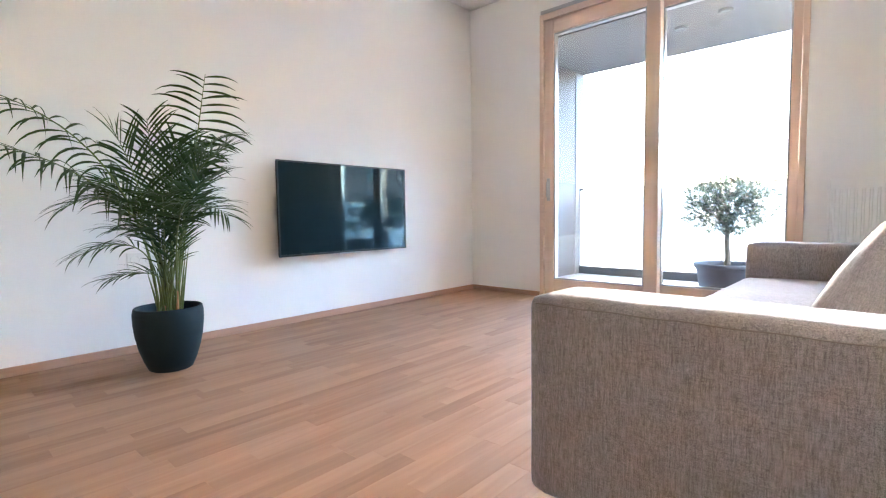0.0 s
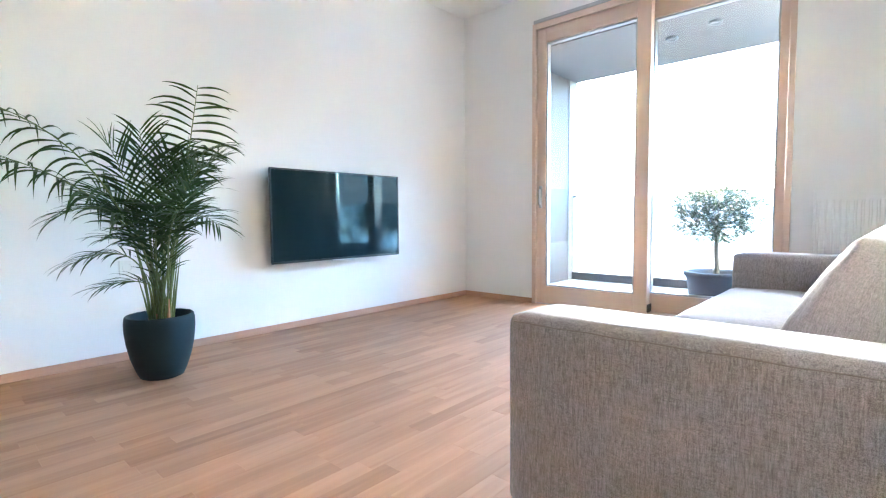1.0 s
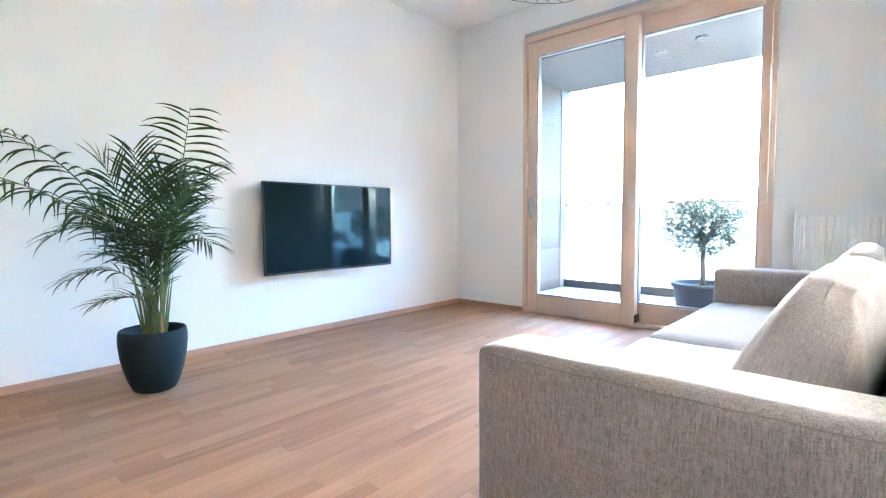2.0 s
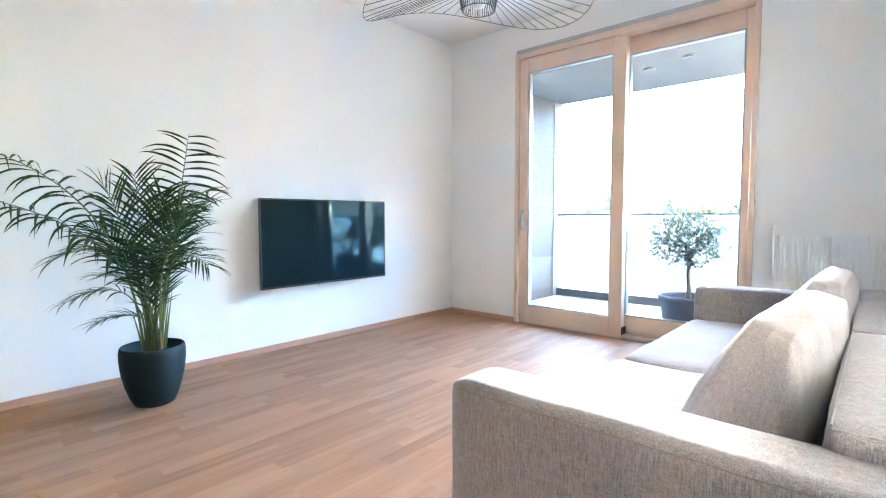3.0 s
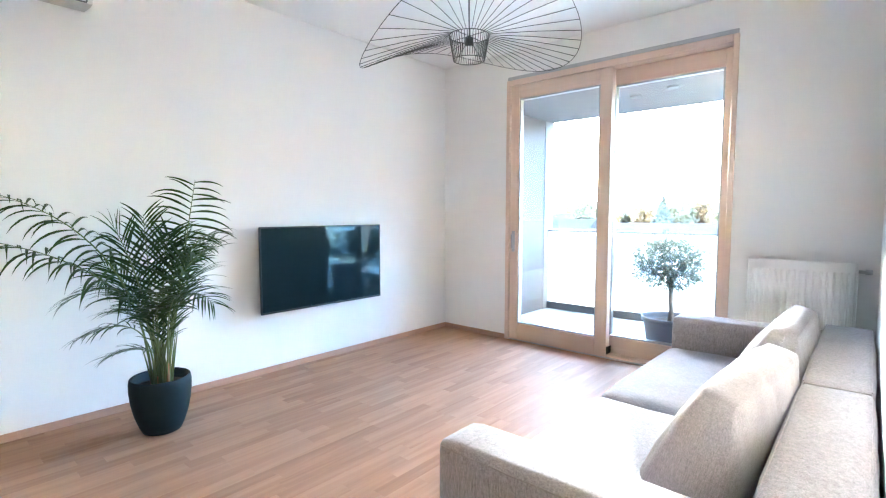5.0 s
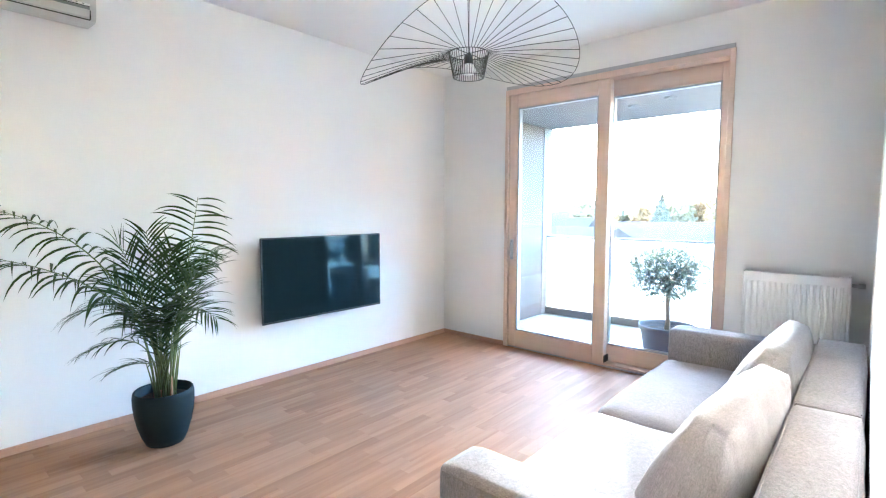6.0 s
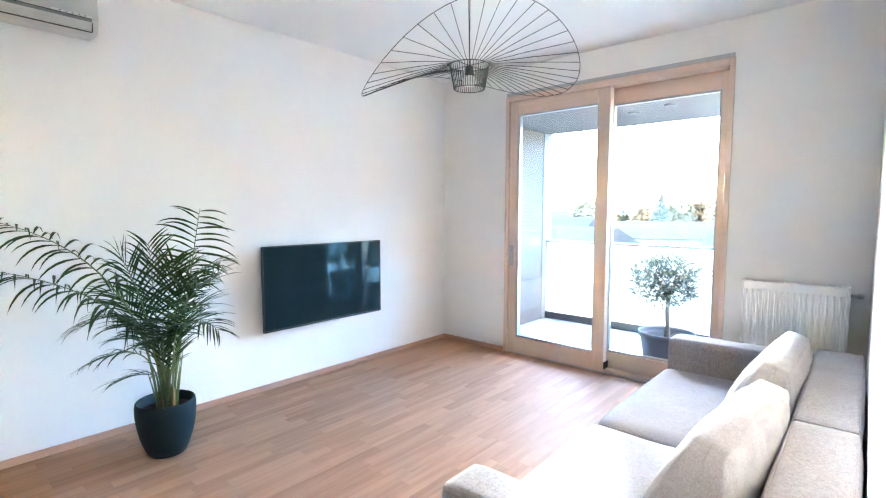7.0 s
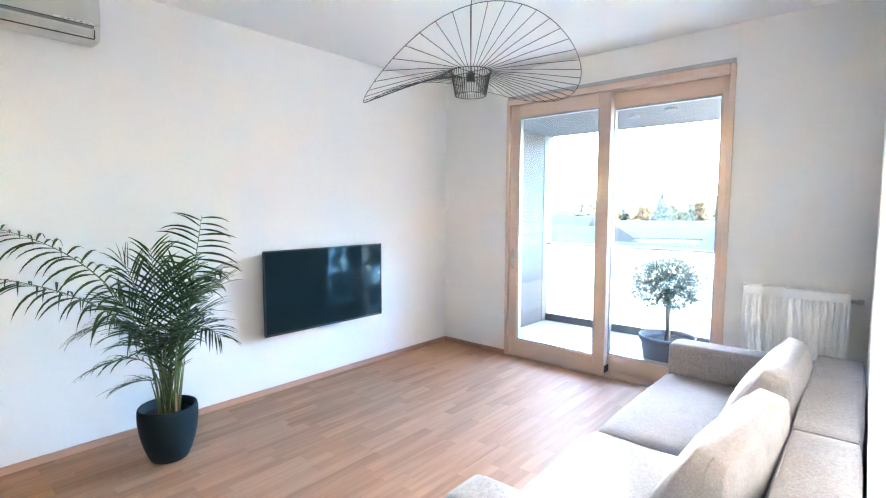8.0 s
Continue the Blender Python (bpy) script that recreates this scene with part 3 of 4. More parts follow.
# ---- pot and palm ----
PX, PY = -2.250, 1.262
pot = thing("plant_pot", (PX, PY, 0), "dark matt round-bellied plant pot", "plant pot")
outer = [(0.0, 0.0), (0.082, 0.0), (0.094, 0.006), (0.112, 0.046), (0.131, 0.105), (0.144, 0.168), (0.151, 0.232), (0.151, 0.275), (0.147, 0.298), (0.143, 0.303), (0.137, 0.300), (0.134, 0.286), (0.134, 0.245), (0.0, 0.245)]
part("shell", lathe(outer, 56), POT, pot, smooth=True)
sb = bmesh.new()
bmesh.ops.create_circle(sb, cap_ends=True, segments=40, radius=0.1335)
bmesh.ops.subdivide_edges(sb, edges=sb.edges[:], cuts=2)
for v in sb.verts:
    v.co.z = 0.250 + 0.006 * noise.noise(v.co * 40)
part("soil", sb, SOIL, pot, "dark potting soil")

palm = thing("palm", (PX, PY, 0.250), "green kentia palm with long arching fronds", "palm")
VR, VC = Vector((0.75, 0.66, 0)), Vector((0.66, -0.75, 0))  # across the view of the plant, and out into the room


def frond(tip, ctrl, depth, start, n, leaf_len, droop, base, fan, close, lift, twist, seed):
    """An arching cane with two rows of narrow leaflets; tip and ctrl are (across, up), depth goes out into the room."""
    rnd = random.Random(seed)
    p0 = VR * base[0] + VC * base[1] - Vector((0, 0, 0.004))
    p1 = VR * ctrl[0] + VC * (depth * 0.45) + Vector((0, 0, ctrl[1]))
    p2 = VR * tip[0] + VC * depth + Vector((0, 0, tip[1]))
    at = lambda s: p0 * (1 - s) ** 2 + p1 * (2 * s * (1 - s)) + p2 * s * s
    way = lambda s: ((p1 - p0) * (1 - s) + (p2 - p1) * s).normalized()
    fr = new("frond")
    fr.parent = palm
    thick = 0.0045 + 0.0022 * min(1.0, tip[1])
    part("cane", tube([at(i / 16) for i in range(17)], [thick * (1 - 0.84 * i / 16) for i in range(17)], 7), CANE, fr, "green arching cane", True)
    bm = bmesh.new()
    up = Vector((0, 0, 1))
    for i in range(n):
        s = start + (1 - start) * (i + 0.3) / n
        o, d = at(s), way(s)
        side = d.cross(up)
        side = side.normalized() if side.length > 0.35 else VR.copy()
        side = (side - d * side.dot(d)).normalized()
        side = Matrix.Rotation(radians(twist) + rnd.uniform(-0.15, 0.15), 3, d) @ side
        nrm = side.cross(d).normalized()
        if nrm.z < 0:
            nrm = -nrm
        k = (s - start) / (1 - start)
        full = leaf_len * (0.62 + 0.48 * math.sin(math.pi * min(1.0, 0.22 + 0.72 * k)))
        for sg in (1, -1):
            ln = full * rnd.uniform(0.82, 1.12)
            q = at(min(1.0, s + sg * 0.25 * (1 - start) / n))
            ang = radians(fan - close * k + rnd.uniform(-7, 7))
            steer = (d * math.cos(ang) + side * sg * math.sin(ang) + nrm * (lift + rnd.uniform(-0.12, 0.12))).normalized()
            wide = ln * 0.022 + 0.0027
            fall = droop * rnd.uniform(0.6, 1.4)
            prev, segs = None, 6
            for a in range(segs + 1):
                t = a / segs
                half = wide * (0.30 + 1.6 * t) if t < 0.35 else wide * 0.86 * max(0.0, (1 - t) / 0.65) ** 0.7
                wd = steer.cross(nrm).normalized() * half
                if a == segs:
                    cur = (bm.verts.new(q),)
                else:
                    cur = (bm.verts.new(q - wd), bm.verts.new(q - nrm * half * 0.35), bm.verts.new(q + wd))
                if prev and len(cur) == 3:
                    bm.faces.new((prev[0], prev[1], cur[1], cur[0]))
                    bm.faces.new((prev[1], prev[2], cur[2], cur[1]))
                elif prev:
                    bm.faces.new((prev[0], prev[1], cur[0]))
                    bm.faces.new((prev[1], prev[2], cur[0]))
                prev = cur
                q = q + steer * (ln / segs)
                steer = (steer - up * (fall * (0.35 + t) / segs * 1.6)).normalized()
    me = bpy.data.meshes.new("foliage")
    bm.to_mesh(me)
    bm.free()
    me.materials.append(PALM)
    me.shade_smooth()
    lf = new("foliage", me)
    lf.parent = fr


FRONDS = (
    # tip, control, depth; start, leaflets, length, droop; fan, close, lift, twist
    (((0.28, 1.105), (0.17, 0.67), 0.10), (0.60, 12, 0.205, 0.80), (82, 12, 0.02, 0)),
    (((-0.70, 1.05), (0.00, 0.89), 0.25), (0.42, 20, 0.25, 1.20), (84, 24, 0.02, -8)),
    (((-0.64, 0.82), (0.10, 0.69), 0.36), (0.42, 20, 0.27, 1.45), (84, 24, 0.02, 4)),
    (((-0.25, 0.52), (0.05, 0.72), 0.28), (0.50, 14, 0.20, 0.75), (60, 30, 0.10, 10)),
    (((-0.27, 0.31), (0.05, 0.49), 0.20), (0.54, 12, 0.19, 0.90), (62, 28, 0.10, 12)),
    (((-0.18, 0.20), (0.07, 0.30), 0.14), (0.46, 13, 0.165, 0.65), (56, 24, 0.10, 16)),
    (((-0.03, 0.93), (-0.02, 0.55), 0.04), (0.46, 18, 0.195, 0.55), (54, 16, 0.06, 0)),
    (((-0.15, 0.87), (-0.04, 0.61), 0.10), (0.46, 17, 0.21, 0.55), (54, 18, 0.08, -12)),
    (((0.40, 0.83), (0.13, 0.84), 0.15), (0.48, 17, 0.17, 1.20), (78, 28, 0.05, 14)),
    (((0.43, 0.76), (0.13, 0.72), 0.24), (0.44, 20, 0.20, 0.60), (48, 22, 0.18, 20)),
    (((0.37, 0.63), (0.13, 0.63), 0.26), (0.44, 17, 0.20, 0.60), (48, 22, 0.18, 12)),
    (((0.38, 0.47), (0.13, 0.69), 0.15), (0.52, 15, 0.165, 0.95), (66, 30, 0.12, 10)),
    (((0.19, 0.56), (0.09, 0.56), 0.32), (0.46, 16, 0.20, 0.95), (64, 30, 0.15, 0)),
    (((0.29, 0.54), (0.11, 0.56), 0.28), (0.46, 16, 0.20, 0.85), (64, 30, 0.15, 12)),
    (((0.00, 0.53), (0.03, 0.58), 0.30), (0.46, 16, 0.20, 0.95), (64, 30, 0.15, -10)),
    (((0.13, 0.46), (0.01, 0.46), 0.20), (0.48, 13, 0.17, 0.75), (58, 28, 0.15, 8)),
    (((0.08, 0.83), (0.02, 0.67), 0.00), (0.46, 16, 0.19, 0.55), (52, 16, 0.06, 8)),
    (((0.16, 0.80), (0.08, 0.74), -0.05), (0.46, 15, 0.18, 0.60), (52, 18, 0.06, -8)),
    (((0.05, 0.38), (0.02, 0.28), 0.12), (0.50, 9, 0.14, 0.50), (50, 24, 0.12, 6)),
    (((0.15, 0.40), (0.06, 0.28), 0.10), (0.50, 9, 0.14, 0.50), (50, 24, 0.12, -6)),
    (((-0.26, 0.66), (-0.04, 0.52), 0.02), (0.46, 17, 0.21, 0.60), (54, 20, 0.08, -16)),
    (((-0.14, 0.42), (-0.01, 0.45), 0.12), (0.50, 12, 0.18, 0.80), (62, 28, 0.10, 8)),
    (((0.24, 0.72), (0.06, 0.62), 0.10), (0.46, 17, 0.20, 0.70), (62, 28, 0.15, -10)),
)
for i, (bend, row, spread) in enumerate(FRONDS):
    a = i * 2.4
    r_ = 0.020 + 0.034 * ((i * 5) % 7) / 6
    frond(*bend, *row, (0.012 + r_ * math.cos(a), r_ * math.sin(a)), *spread, i + 11)
for k in range(7):
    a = k * 2.4 + 0.7
    b0 = VR * (0.012 + 0.045 * math.cos(a)) + VC * (0.045 * math.sin(a)) - Vector((0, 0, 0.004))
    tp = b0 + VR * (0.05 * math.cos(a)) + VC * (0.04 * math.sin(a)) + Vector((0, 0, 0.24 + 0.05 * (k % 3)))
    part("shoot", tube([b0, b0.lerp(tp, 0.5) + Vector((0, 0, 0.01)), tp], [0.0055, 0.0042, 0.0012], 7), CANE, palm, "young green shoot", True)
for dx, dy, hgt, lean in ((0.058, 0.03, 0.13, 0.006), (-0.03, 0.02, 0.07, -0.01), (0.01, 0.045, 0.06, 0.0)):
    b0 = VR * dx + VC * dy
    part("sheath", tube([b0 - Vector((0, 0, 0.006)), b0 + VR * lean + Vector((0, 0, hgt))], [0.010, 0.006], 9), CANE_DRY, palm, "dry brown stem sheath", True)

# ---- pendant lamp: a wide wavy brim of wires round a small basket ----
LX, LY = -1.08, 2.48
lamp = thing("pendant_lamp", (LX, LY, H), "wide dark wire pendant lamp with a wavy brim", "lamp")
part("canopy", lathe([(0.0, -0.03), (0.045, -0.03), (0.05, -0.02), (0.05, -0.001), (0.0, -0.001)], 24), WIRE, lamp, "small dark ceiling canopy", True)
ZT, ZB = 2.150 - H, 2.022 - H
part("cord", tube([(0, 0, -0.03), (0, 0, ZT - 0.03)], 0.0025, 8), WIRE, lamp, "thin dark cord")
part("socket", lathe([(0.0, 0.0), (0.022, 0.0), (0.022, -0.055), (0.0, -0.055)], 18), WIRE, lamp, "dark lamp holder", True, pose(0, 0, ZT - 0.01))
part("bulb", lathe([(0.0, 0.0), (0.014, 0.0), (0.020, -0.015), (0.034, -0.035), (0.038, -0.052), (0.030, -0.070), (0.0, -0.078)], 24), BULB, lamp, "frosted white bulb", True, pose(0, 0, ZT - 0.04))


def brim(a):
    """The brim's wire at the angle a, counted from the lamp's own right."""
    c, s, c2, s2 = math.cos(a), math.sin(a), math.cos(2 * a), math.sin(2 * a)
    r = 0.592
    d = VR * (r * c) - VC * (r * s)
    return Vector((d.x, d.y, 2.135 + 0.030 * c - 0.021 * s - 0.113 * c2 - 0.060 * s2 + 0.011 * math.cos(3 * a) + 0.012 * math.sin(3 * a) - H))


N_RIB = 48
part("brim_ring", tube([brim(2 * math.pi * k / 120) for k in range(121)], 0.0017, 6, cap=False), WIRE, lamp, "thin wavy outer ring")
for nm, r_, z_ in (("upper_ring", 0.110, ZT), ("lower_ring", 0.086, ZB)):
    part(nm, tube([(r_ * math.cos(2 * math.pi * k / 48), r_ * math.sin(2 * math.pi * k / 48), z_) for k in range(49)], 0.0022, 6, cap=False), WIRE, lamp)
for k in range(N_RIB):
    a = 2 * math.pi * (k + 0.5) / N_RIB
    d = VR * math.cos(a) - VC * math.sin(a)
    e = brim(a)
    i_ = Vector((d.x * 0.110, d.y * 0.110, ZT))
    part("rib", tube([i_, i_.lerp(e, 0.5) + Vector((0, 0, 0.004)), e], 0.0017, 5), WIRE, lamp)
for k in range(44):
    a = 2 * math.pi * k / 44
    part("basket_wire", tube([(0.110 * math.cos(a), 0.110 * math.sin(a), ZT), (0.086 * math.cos(a), 0.086 * math.sin(a), ZB)], 0.0019, 5), WIRE, lamp)
part("spoke", tube([(-0.110, 0, ZT), (0.110, 0, ZT)], 0.002, 6), WIRE, lamp)
part("spoke", tube([(0, -0.110, ZT), (0, 0.110, ZT)], 0.002, 6), WIRE, lamp)

# ---- olive tree on the balcony ----
OX, OY = -0.605, 4.60
pl = thing("planter", (OX, OY, BZ), "round grey plastic planter with a rim", "planter")
part("tub", lathe([(0.0, 0.0), (0.165, 0.0), (0.172, 0.01), (0.205, 0.235), (0.222, 0.24), (0.226, 0.275), (0.215, 0.278), (0.208, 0.25), (0.206, 0.22), (0.0, 0.22)], 44), GREY_POT, pl, smooth=True)
part("soil", lathe([(0.0, 0.226), (0.2, 0.222), (0.205, 0.221)], 32), SOIL, pl, "dry dark soil")
ol = thing("olive_tree", (OX, OY, BZ + 0.222), "small olive tree with a round clipped crown", "tree")
part("trunk", tube([(0, 0, 0), (0.006, 0.004, 0.10), (-0.004, 0.006, 0.22), (0.004, 0.0, 0.34), (0.0, 0.0, 0.42)], [0.024, 0.020, 0.018, 0.017, 0.014], 12), BARK, ol, smooth=True)
rnd = random.Random(5)
crown_c, cr = Vector((-0.01, 0, 0.495)), Vector((0.385, 0.385, 0.285))
for k in range(11):
    a, el = k * 2.399, rnd.uniform(-0.1, 1.2)
    e = crown_c + Vector((cr.x * math.cos(a) * math.cos(el), cr.y * math.sin(a) * math.cos(el), cr.z * math.sin(el))) * rnd.uniform(0.7, 0.95)
    s0 = Vector((0, 0, rnd.uniform(0.32, 0.42)))
    part("limb", tube([s0, s0.lerp(e, 0.5) + Vector((0, 0, 0.02)), e], [0.008, 0.005, 0.002], 6), BARK, ol)
bm = bmesh.new()
for k in range(11500):
    d = Vector((rnd.gauss(0, 1), rnd.gauss(0, 1), rnd.gauss(0, 1))).normalized()
    lump = 0.84 + 0.26 * noise.noise(d * 2.3) + 0.12 * noise.noise(d * 6)
    rad = lump * rnd.random() ** 0.38 * (1.08 if rnd.random() < 0.06 else 1.0)
    c0 = crown_c + Vector((d.x * cr.x, d.y * cr.y, d.z * cr.z)) * rad
    if noise.noise(c0 * 15) < -0.13:
        continue
    ax = (d * 0.7 + Vector((rnd.uniform(-1, 1), rnd.uniform(-1, 1), rnd.uniform(-0.6, 1)))).normalized()
    sd = ax.cross(Vector((rnd.uniform(-1, 1), rnd.uniform(-1, 1), rnd.uniform(-1, 1)))).normalized()
    ln, wd = rnd.uniform(0.023, 0.040), rnd.uniform(0.0036, 0.0058)
    vs = [bm.verts.new(c0), bm.verts.new(c0 + ax * ln * 0.5 + sd * wd), bm.verts.new(c0 + ax * ln), bm.verts.new(c0 + ax * ln * 0.5 - sd * wd)]
    bm.faces.new(vs)
me = bpy.data.meshes.new("crown")
bm.to_mesh(me)
bm.free()
me.materials.append(OLIVE)
cro = new("crown", me)
cro.parent = ol

# ---- leafy shrub beside the olive, seen in the television's screen ----
tub2 = thing("planter", (0.36, 4.98, BZ), "round dark grey planter behind the balcony wall", "planter")
part("tub", lathe([(0.0, 0.0), (0.16, 0.0), (0.168, 0.01), (0.205, 0.29), (0.222, 0.30), (0.226, 0.335), (0.214, 0.338), (0.206, 0.30), (0.0, 0.29)], 36), GREY_POT, tub2, smooth=True)
shrub = thing("shrub", (0.36, 4.98, BZ + 0.288), "leafy green shrub in a dark planter", "shrub")
rnd = random.Random(14)
fol = bmesh.new()
for k in range(9):
    a = k * 2.399
    e = Vector((0.40 * math.cos(a), 0.34 * math.sin(a), rnd.uniform(0.26, 0.66)))
    part("stem", tube([(0, 0, 0), e * 0.5 + Vector((0, 0, 0.06)), e], [0.008, 0.006, 0.003], 6), BARK, shrub)
    for j in range(26):
        o = e * rnd.uniform(0.45, 1.05) + Vector((0, 0, 0.03))
        ax = (Vector((e.x, e.y, 0.05)).normalized() * 0.6 + Vector((rnd.uniform(-1, 1), rnd.uniform(-1, 1), rnd.uniform(-0.5, 0.6)))).normalized()
        sd = ax.cross(Vector((rnd.uniform(-0.4, 0.4), rnd.uniform(-0.4, 0.4), 1))).normalized()
        ln = rnd.uniform(0.07, 0.12)
        c = [o, o + ax * ln * 0.35 + sd * ln * 0.2, o + ax * ln * 0.7 + sd * ln * 0.15 - Vector((0, 0, 0.01)), o + ax * ln - Vector((0, 0, 0.025)), o + ax * ln * 0.7 - sd * ln * 0.15 - Vector((0, 0, 0.01)), o + ax * ln * 0.35 - sd * ln * 0.2]
        fol.faces.new([fol.verts.new(p) for p in c])
part("foliage", fol, PALM, shrub)

# ---- beyond the balcony: ground, houses, trees ----
GZ = -6.0
gb = bmesh.new()
bmesh.ops.create_grid(gb, x_segments=8, y_segments=8, size=1500)
bmesh.ops.translate(gb, verts=gb.verts, vec=(0, 600, GZ))
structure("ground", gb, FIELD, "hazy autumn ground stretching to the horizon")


def house(x, y, w, d, h, roof_h, turn, roof, label):
    hs = thing("house", pose(x, y, GZ, 0, 0, turn), label, "house", "houses beyond the balcony")
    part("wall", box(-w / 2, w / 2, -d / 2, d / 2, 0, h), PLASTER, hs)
    b = bmesh.new()
    o = 0.5
    v = [b.verts.new(c) for c in ((-w / 2 - o, -d / 2 - o, h), (w / 2 + o, -d / 2 - o, h), (w / 2 + o, d / 2 + o, h), (-w / 2 - o, d / 2 + o, h), (-w / 2 - o, 0, h + roof_h), (w / 2 + o, 0, h + roof_h))]
    for f in ((0, 1, 5, 4), (2, 3, 4, 5), (0, 4, 3), (1, 2, 5), (0, 3, 2, 1)):
        b.faces.new([v[k] for k in f])
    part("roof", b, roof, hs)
    for k in range(3):
        xx = -w * 0.32 + k * w * 0.32
        part("window", box(xx - 0.6, xx + 0.6, -d / 2 - 0.03, -d / 2 + 0.05, 1.2, 2.5), PANE_DARK, hs)


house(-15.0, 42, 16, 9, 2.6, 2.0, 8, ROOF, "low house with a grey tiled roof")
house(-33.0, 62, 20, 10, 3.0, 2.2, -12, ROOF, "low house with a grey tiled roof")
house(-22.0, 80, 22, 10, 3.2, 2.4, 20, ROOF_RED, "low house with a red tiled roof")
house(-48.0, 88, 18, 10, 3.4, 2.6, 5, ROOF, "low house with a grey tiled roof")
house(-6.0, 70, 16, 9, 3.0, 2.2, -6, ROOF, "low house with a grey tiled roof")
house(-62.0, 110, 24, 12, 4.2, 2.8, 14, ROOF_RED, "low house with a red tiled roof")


def apartment_block(x, y, w, d, h, turn):
    ab = thing("apartment_building", pose(x, y, GZ, 0, 0, turn), "brown brick apartment building with rows of windows", "building")
    part("wall", box(-w / 2, w / 2, -d / 2, d / 2, 0, h), BRICK, ab)
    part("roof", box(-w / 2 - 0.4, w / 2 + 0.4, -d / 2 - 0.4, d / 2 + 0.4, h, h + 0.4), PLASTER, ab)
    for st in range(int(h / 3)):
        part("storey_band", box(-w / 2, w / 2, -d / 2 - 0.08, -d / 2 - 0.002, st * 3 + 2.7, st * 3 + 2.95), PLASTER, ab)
        for k in range(int(w / 3.2)):
            xx = -w / 2 + 1.6 + k * 3.2
            part("window", box(xx - 0.7, xx + 0.7, -d / 2 - 0.04, -d / 2 + 0.1, st * 3 + 0.9, st * 3 + 2.3), PANE_DARK, ab)


apartment_block(34, 32, 44, 12, 15, -48)


def far_tree(x, y, h, r, mat, label, conical=False, seed=0):
    th = thing("tree", (x, y, GZ), label, "tree", "trees beyond the balcony")
    rr = random.Random(seed)
    part("trunk", tube([(0, 0, 0), (0, 0, h * 0.4), (0, 0, h * 0.85)], [r * 0.07 + 0.08, r * 0.05 + 0.05, 0.04], 7), BARK, th)
    b = bmesh.new()
    for k in range(5000 if conical else 900):
        if conical:
            s = rr.random() ** 1.4
            tier = (s * 13) % 1.0
            q = r * (1 - s) * (1.05 - 0.5 * tier) * rr.random() ** 0.4
            a = rr.uniform(0, 6.283)
            c = Vector((q * math.cos(a), q * math.sin(a), h * (0.10 + 0.90 * s)))
        else:
            d = Vector((rr.gauss(0, 1), rr.gauss(0, 1), rr.gauss(0, 1))).normalized()
            q = (0.78 + 0.45 * noise.noise(d * 1.9 + Vector((seed, 0, 0)))) * rr.random() ** 0.35
            c = Vector((d.x * r * q, d.y * r * q, h * 0.62 + d.z * h * 0.38 * q))
        sz = r * rr.uniform(0.07, 0.16) * (0.45 if conical else 1.25)
        e1 = Vector((rr.gauss(0, 1), rr.gauss(0, 1), rr.gauss(0, 1))).normalized()
        e2 = e1.cross(Vector((rr.gauss(0, 1), rr.gauss(0, 1), rr.gauss(0, 1)))).normalized()
        b.faces.new([b.verts.new(c + v) for v in (e1 * sz, e2 * sz, -e1 * sz, -e2 * sz)])
    me = bpy.data.meshes.new("crown")
    b.to_mesh(me)
    b.free()
    me.materials.append(mat)
    cr_ = new("crown", me)
    cr_.parent = th


far_tree(-27.5, 92, 10.3, 4.0, FIR, "dark pointed fir tree between the houses", True, 3)
far_tree(-50.0, 118, 14.9, 3.4, FIR, "tall dark fir tree among the far trees", True, 6)
rnd = random.Random(9)
for k in range(84):
    x = -95 + k * 1.7 + rnd.uniform(-1.5, 1.5)
    y = 125 + rnd.uniform(-18, 25)
    far_tree(x, y, rnd.uniform(8.5, 12.0), rnd.uniform(3.0, 4.6), rnd.choice((AUTUMN, GREEN, AUTUMN)), "round autumn tree in a far row", False, 40 + k)

# ---- balcony tiles ----
tl_mesh = None
for i in range(10):
    for j in range(3):
        x, y = -2.29 + i * 0.43, YN + TN + 0.004 + j * 0.42
        if tl_mesh is None:
            tl_mesh = mesh_of(box(0.003, 0.427, 0.003, 0.417, -0.012, 0.0, 0.002, 1), "tile", TILE)
        tb = new("tile", tl_mesh)
        tb.parent = bpy.data.objects["balcony_floor"]
        tb.matrix_basis = pose(x, y, BZ)

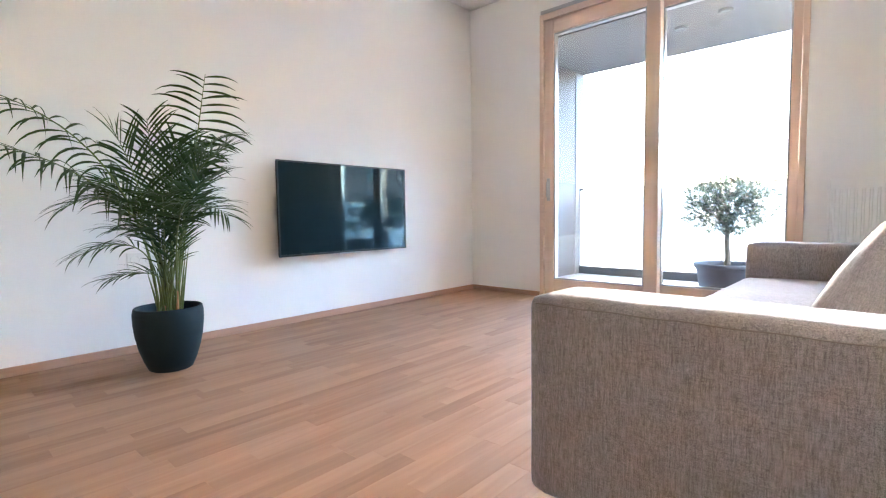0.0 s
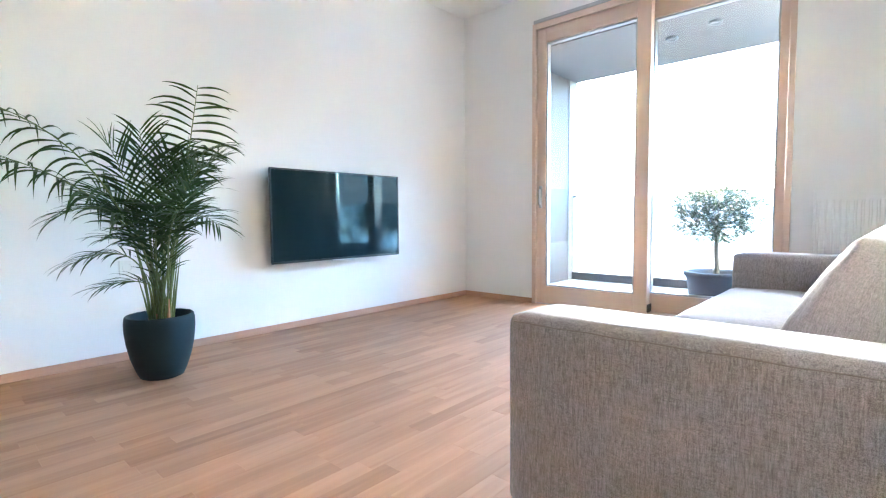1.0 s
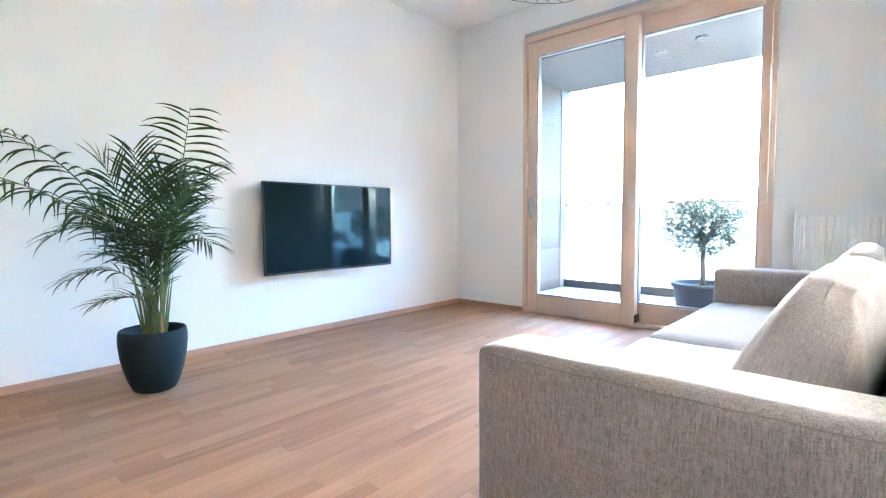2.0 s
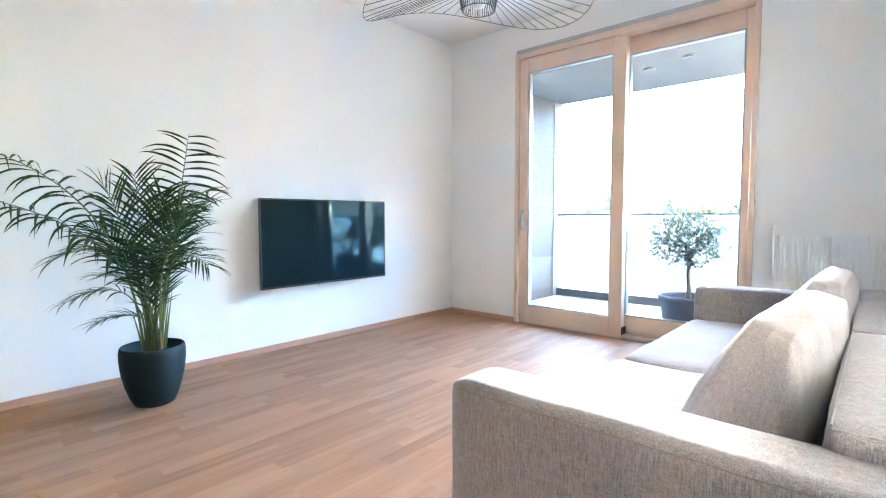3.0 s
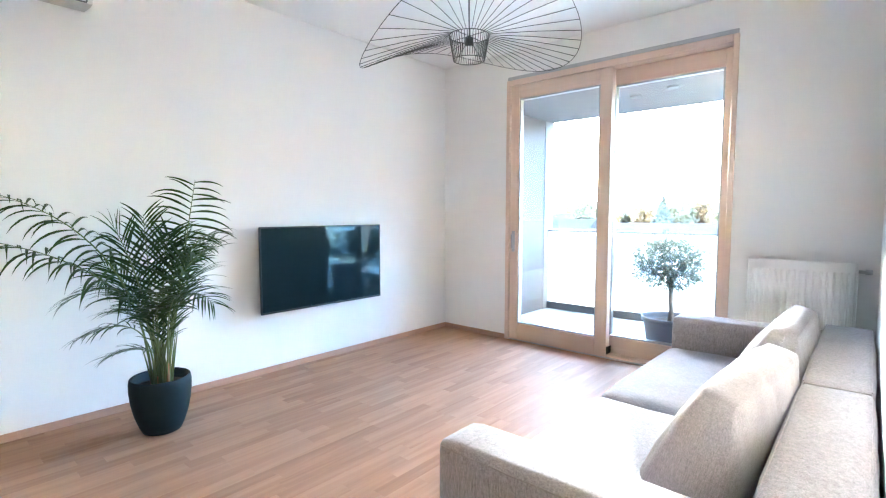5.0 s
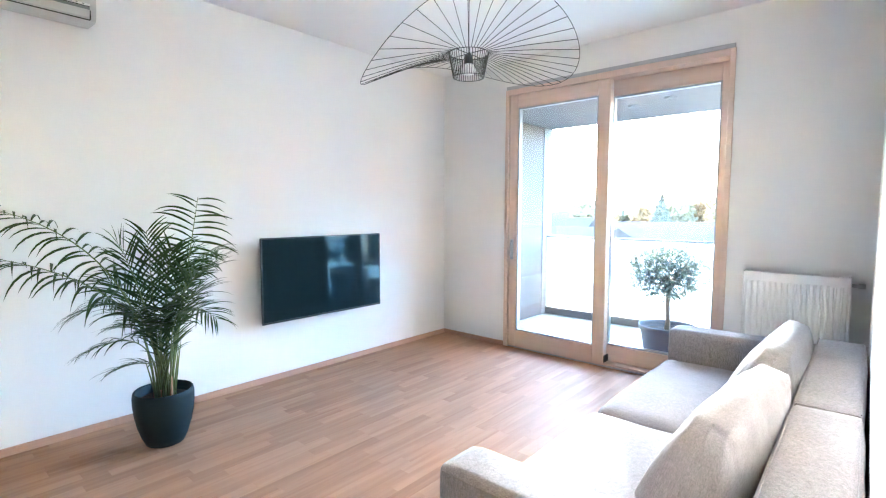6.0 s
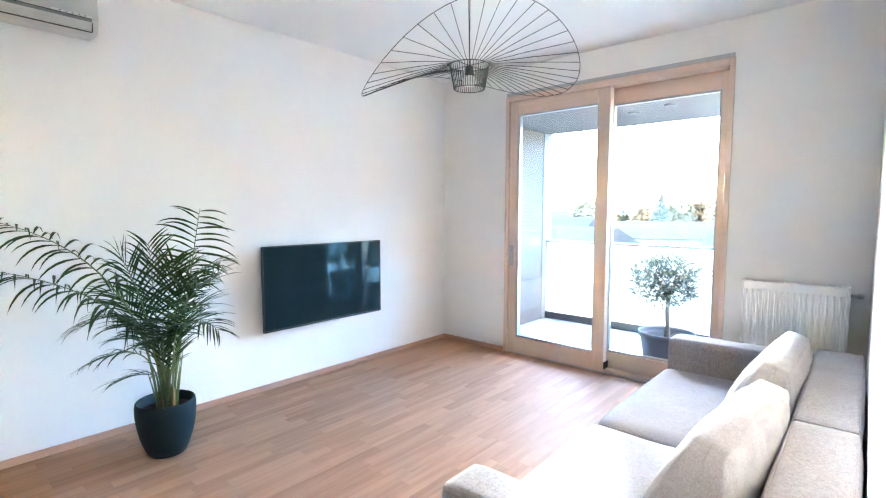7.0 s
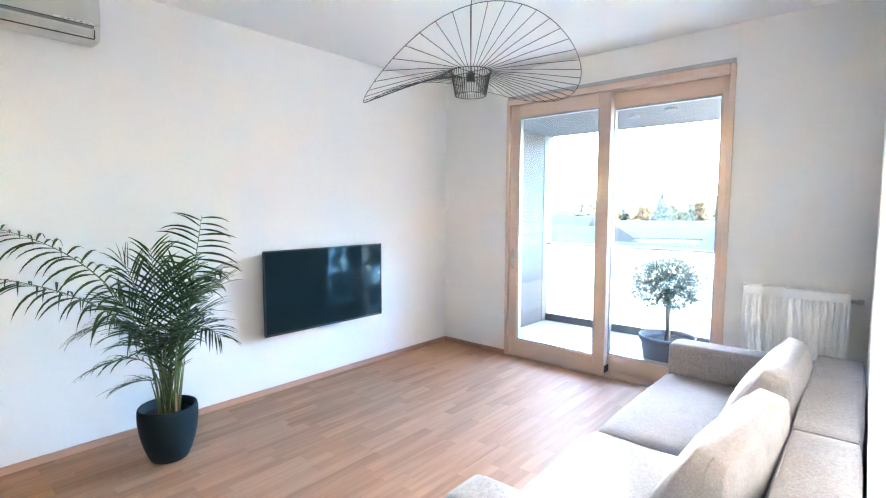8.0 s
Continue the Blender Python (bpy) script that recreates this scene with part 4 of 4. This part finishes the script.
# ---- parquet: rows of short strips along the room ----
SW = 0.071
LENGTHS = (0.27, 0.34, 0.41, 0.48, 0.55, 0.63)


def strip_bm(length, width=SW):
    return box(0.0001, width - 0.0001, 0.0001, length - 0.0001, -0.012, 0.0, 0.0003, 1)


def strip_verts(x, y, length, width):
    x0, x1, y0, y1, e = x + 0.0001, x + width - 0.0001, y + 0.0001, y + length - 0.0001, 0.0003
    return [(x0, y0, -0.012), (x1, y0, -0.012), (x1, y1, -0.012), (x0, y1, -0.012), (x0, y0, -e), (x1, y0, -e), (x1, y1, -e), (x0, y1, -e),
            (x0 + e, y0 + e, 0), (x1 - e, y0 + e, 0), (x1 - e, y1 - e, 0), (x0 + e, y1 - e, 0)]


STRIP_FACES = [(0, 1, 5, 4), (1, 2, 6, 5), (2, 3, 7, 6), (3, 0, 4, 7), (4, 5, 9, 8), (5, 6, 10, 9), (6, 7, 11, 10), (7, 4, 8, 11), (8, 9, 10, 11)]
shared = {}
rest_v, rest_f = [], []
rnd = random.Random(21)
made = 0
rows_n = int((XE - XW) / SW) + 1
for r in range(rows_n):
    x = XW + r * SW
    wdt = min(SW, XE - x)
    if wdt < 0.01:
        break
    y = YS
    first = True
    while y < YN - 0.005:
        ln = rnd.choice(LENGTHS)
        if first:
            ln *= rnd.uniform(0.3, 1.0)
            first = False
        ln = min(ln, YN - y)
        if YN - y - ln < 0.06:
            ln = YN - y
        near = 1.0 < y < 3.4 and -2.70 < x < -0.25 and ln in LENGTHS and wdt == SW
        if near and made < 300:
            if ln not in shared:
                shared[ln] = mesh_of(strip_bm(ln), "strip", PARQUET)
            ob = new("strip", shared[ln])
            ob.parent = floor
            ob.location = (x, y, 0)
            made += 1
        else:
            k0 = len(rest_v)
            rest_v += strip_verts(x, y, ln, wdt)
            rest_f += [tuple(k0 + i for i in f) for f in STRIP_FACES]
        y += ln
me = bpy.data.meshes.new("strips")
me.from_pydata(rest_v, [], rest_f)
me.materials.append(PARQUET_REST)
rest = new("strips", me)
rest.parent = floor
tagged(rest, kind="stuff")
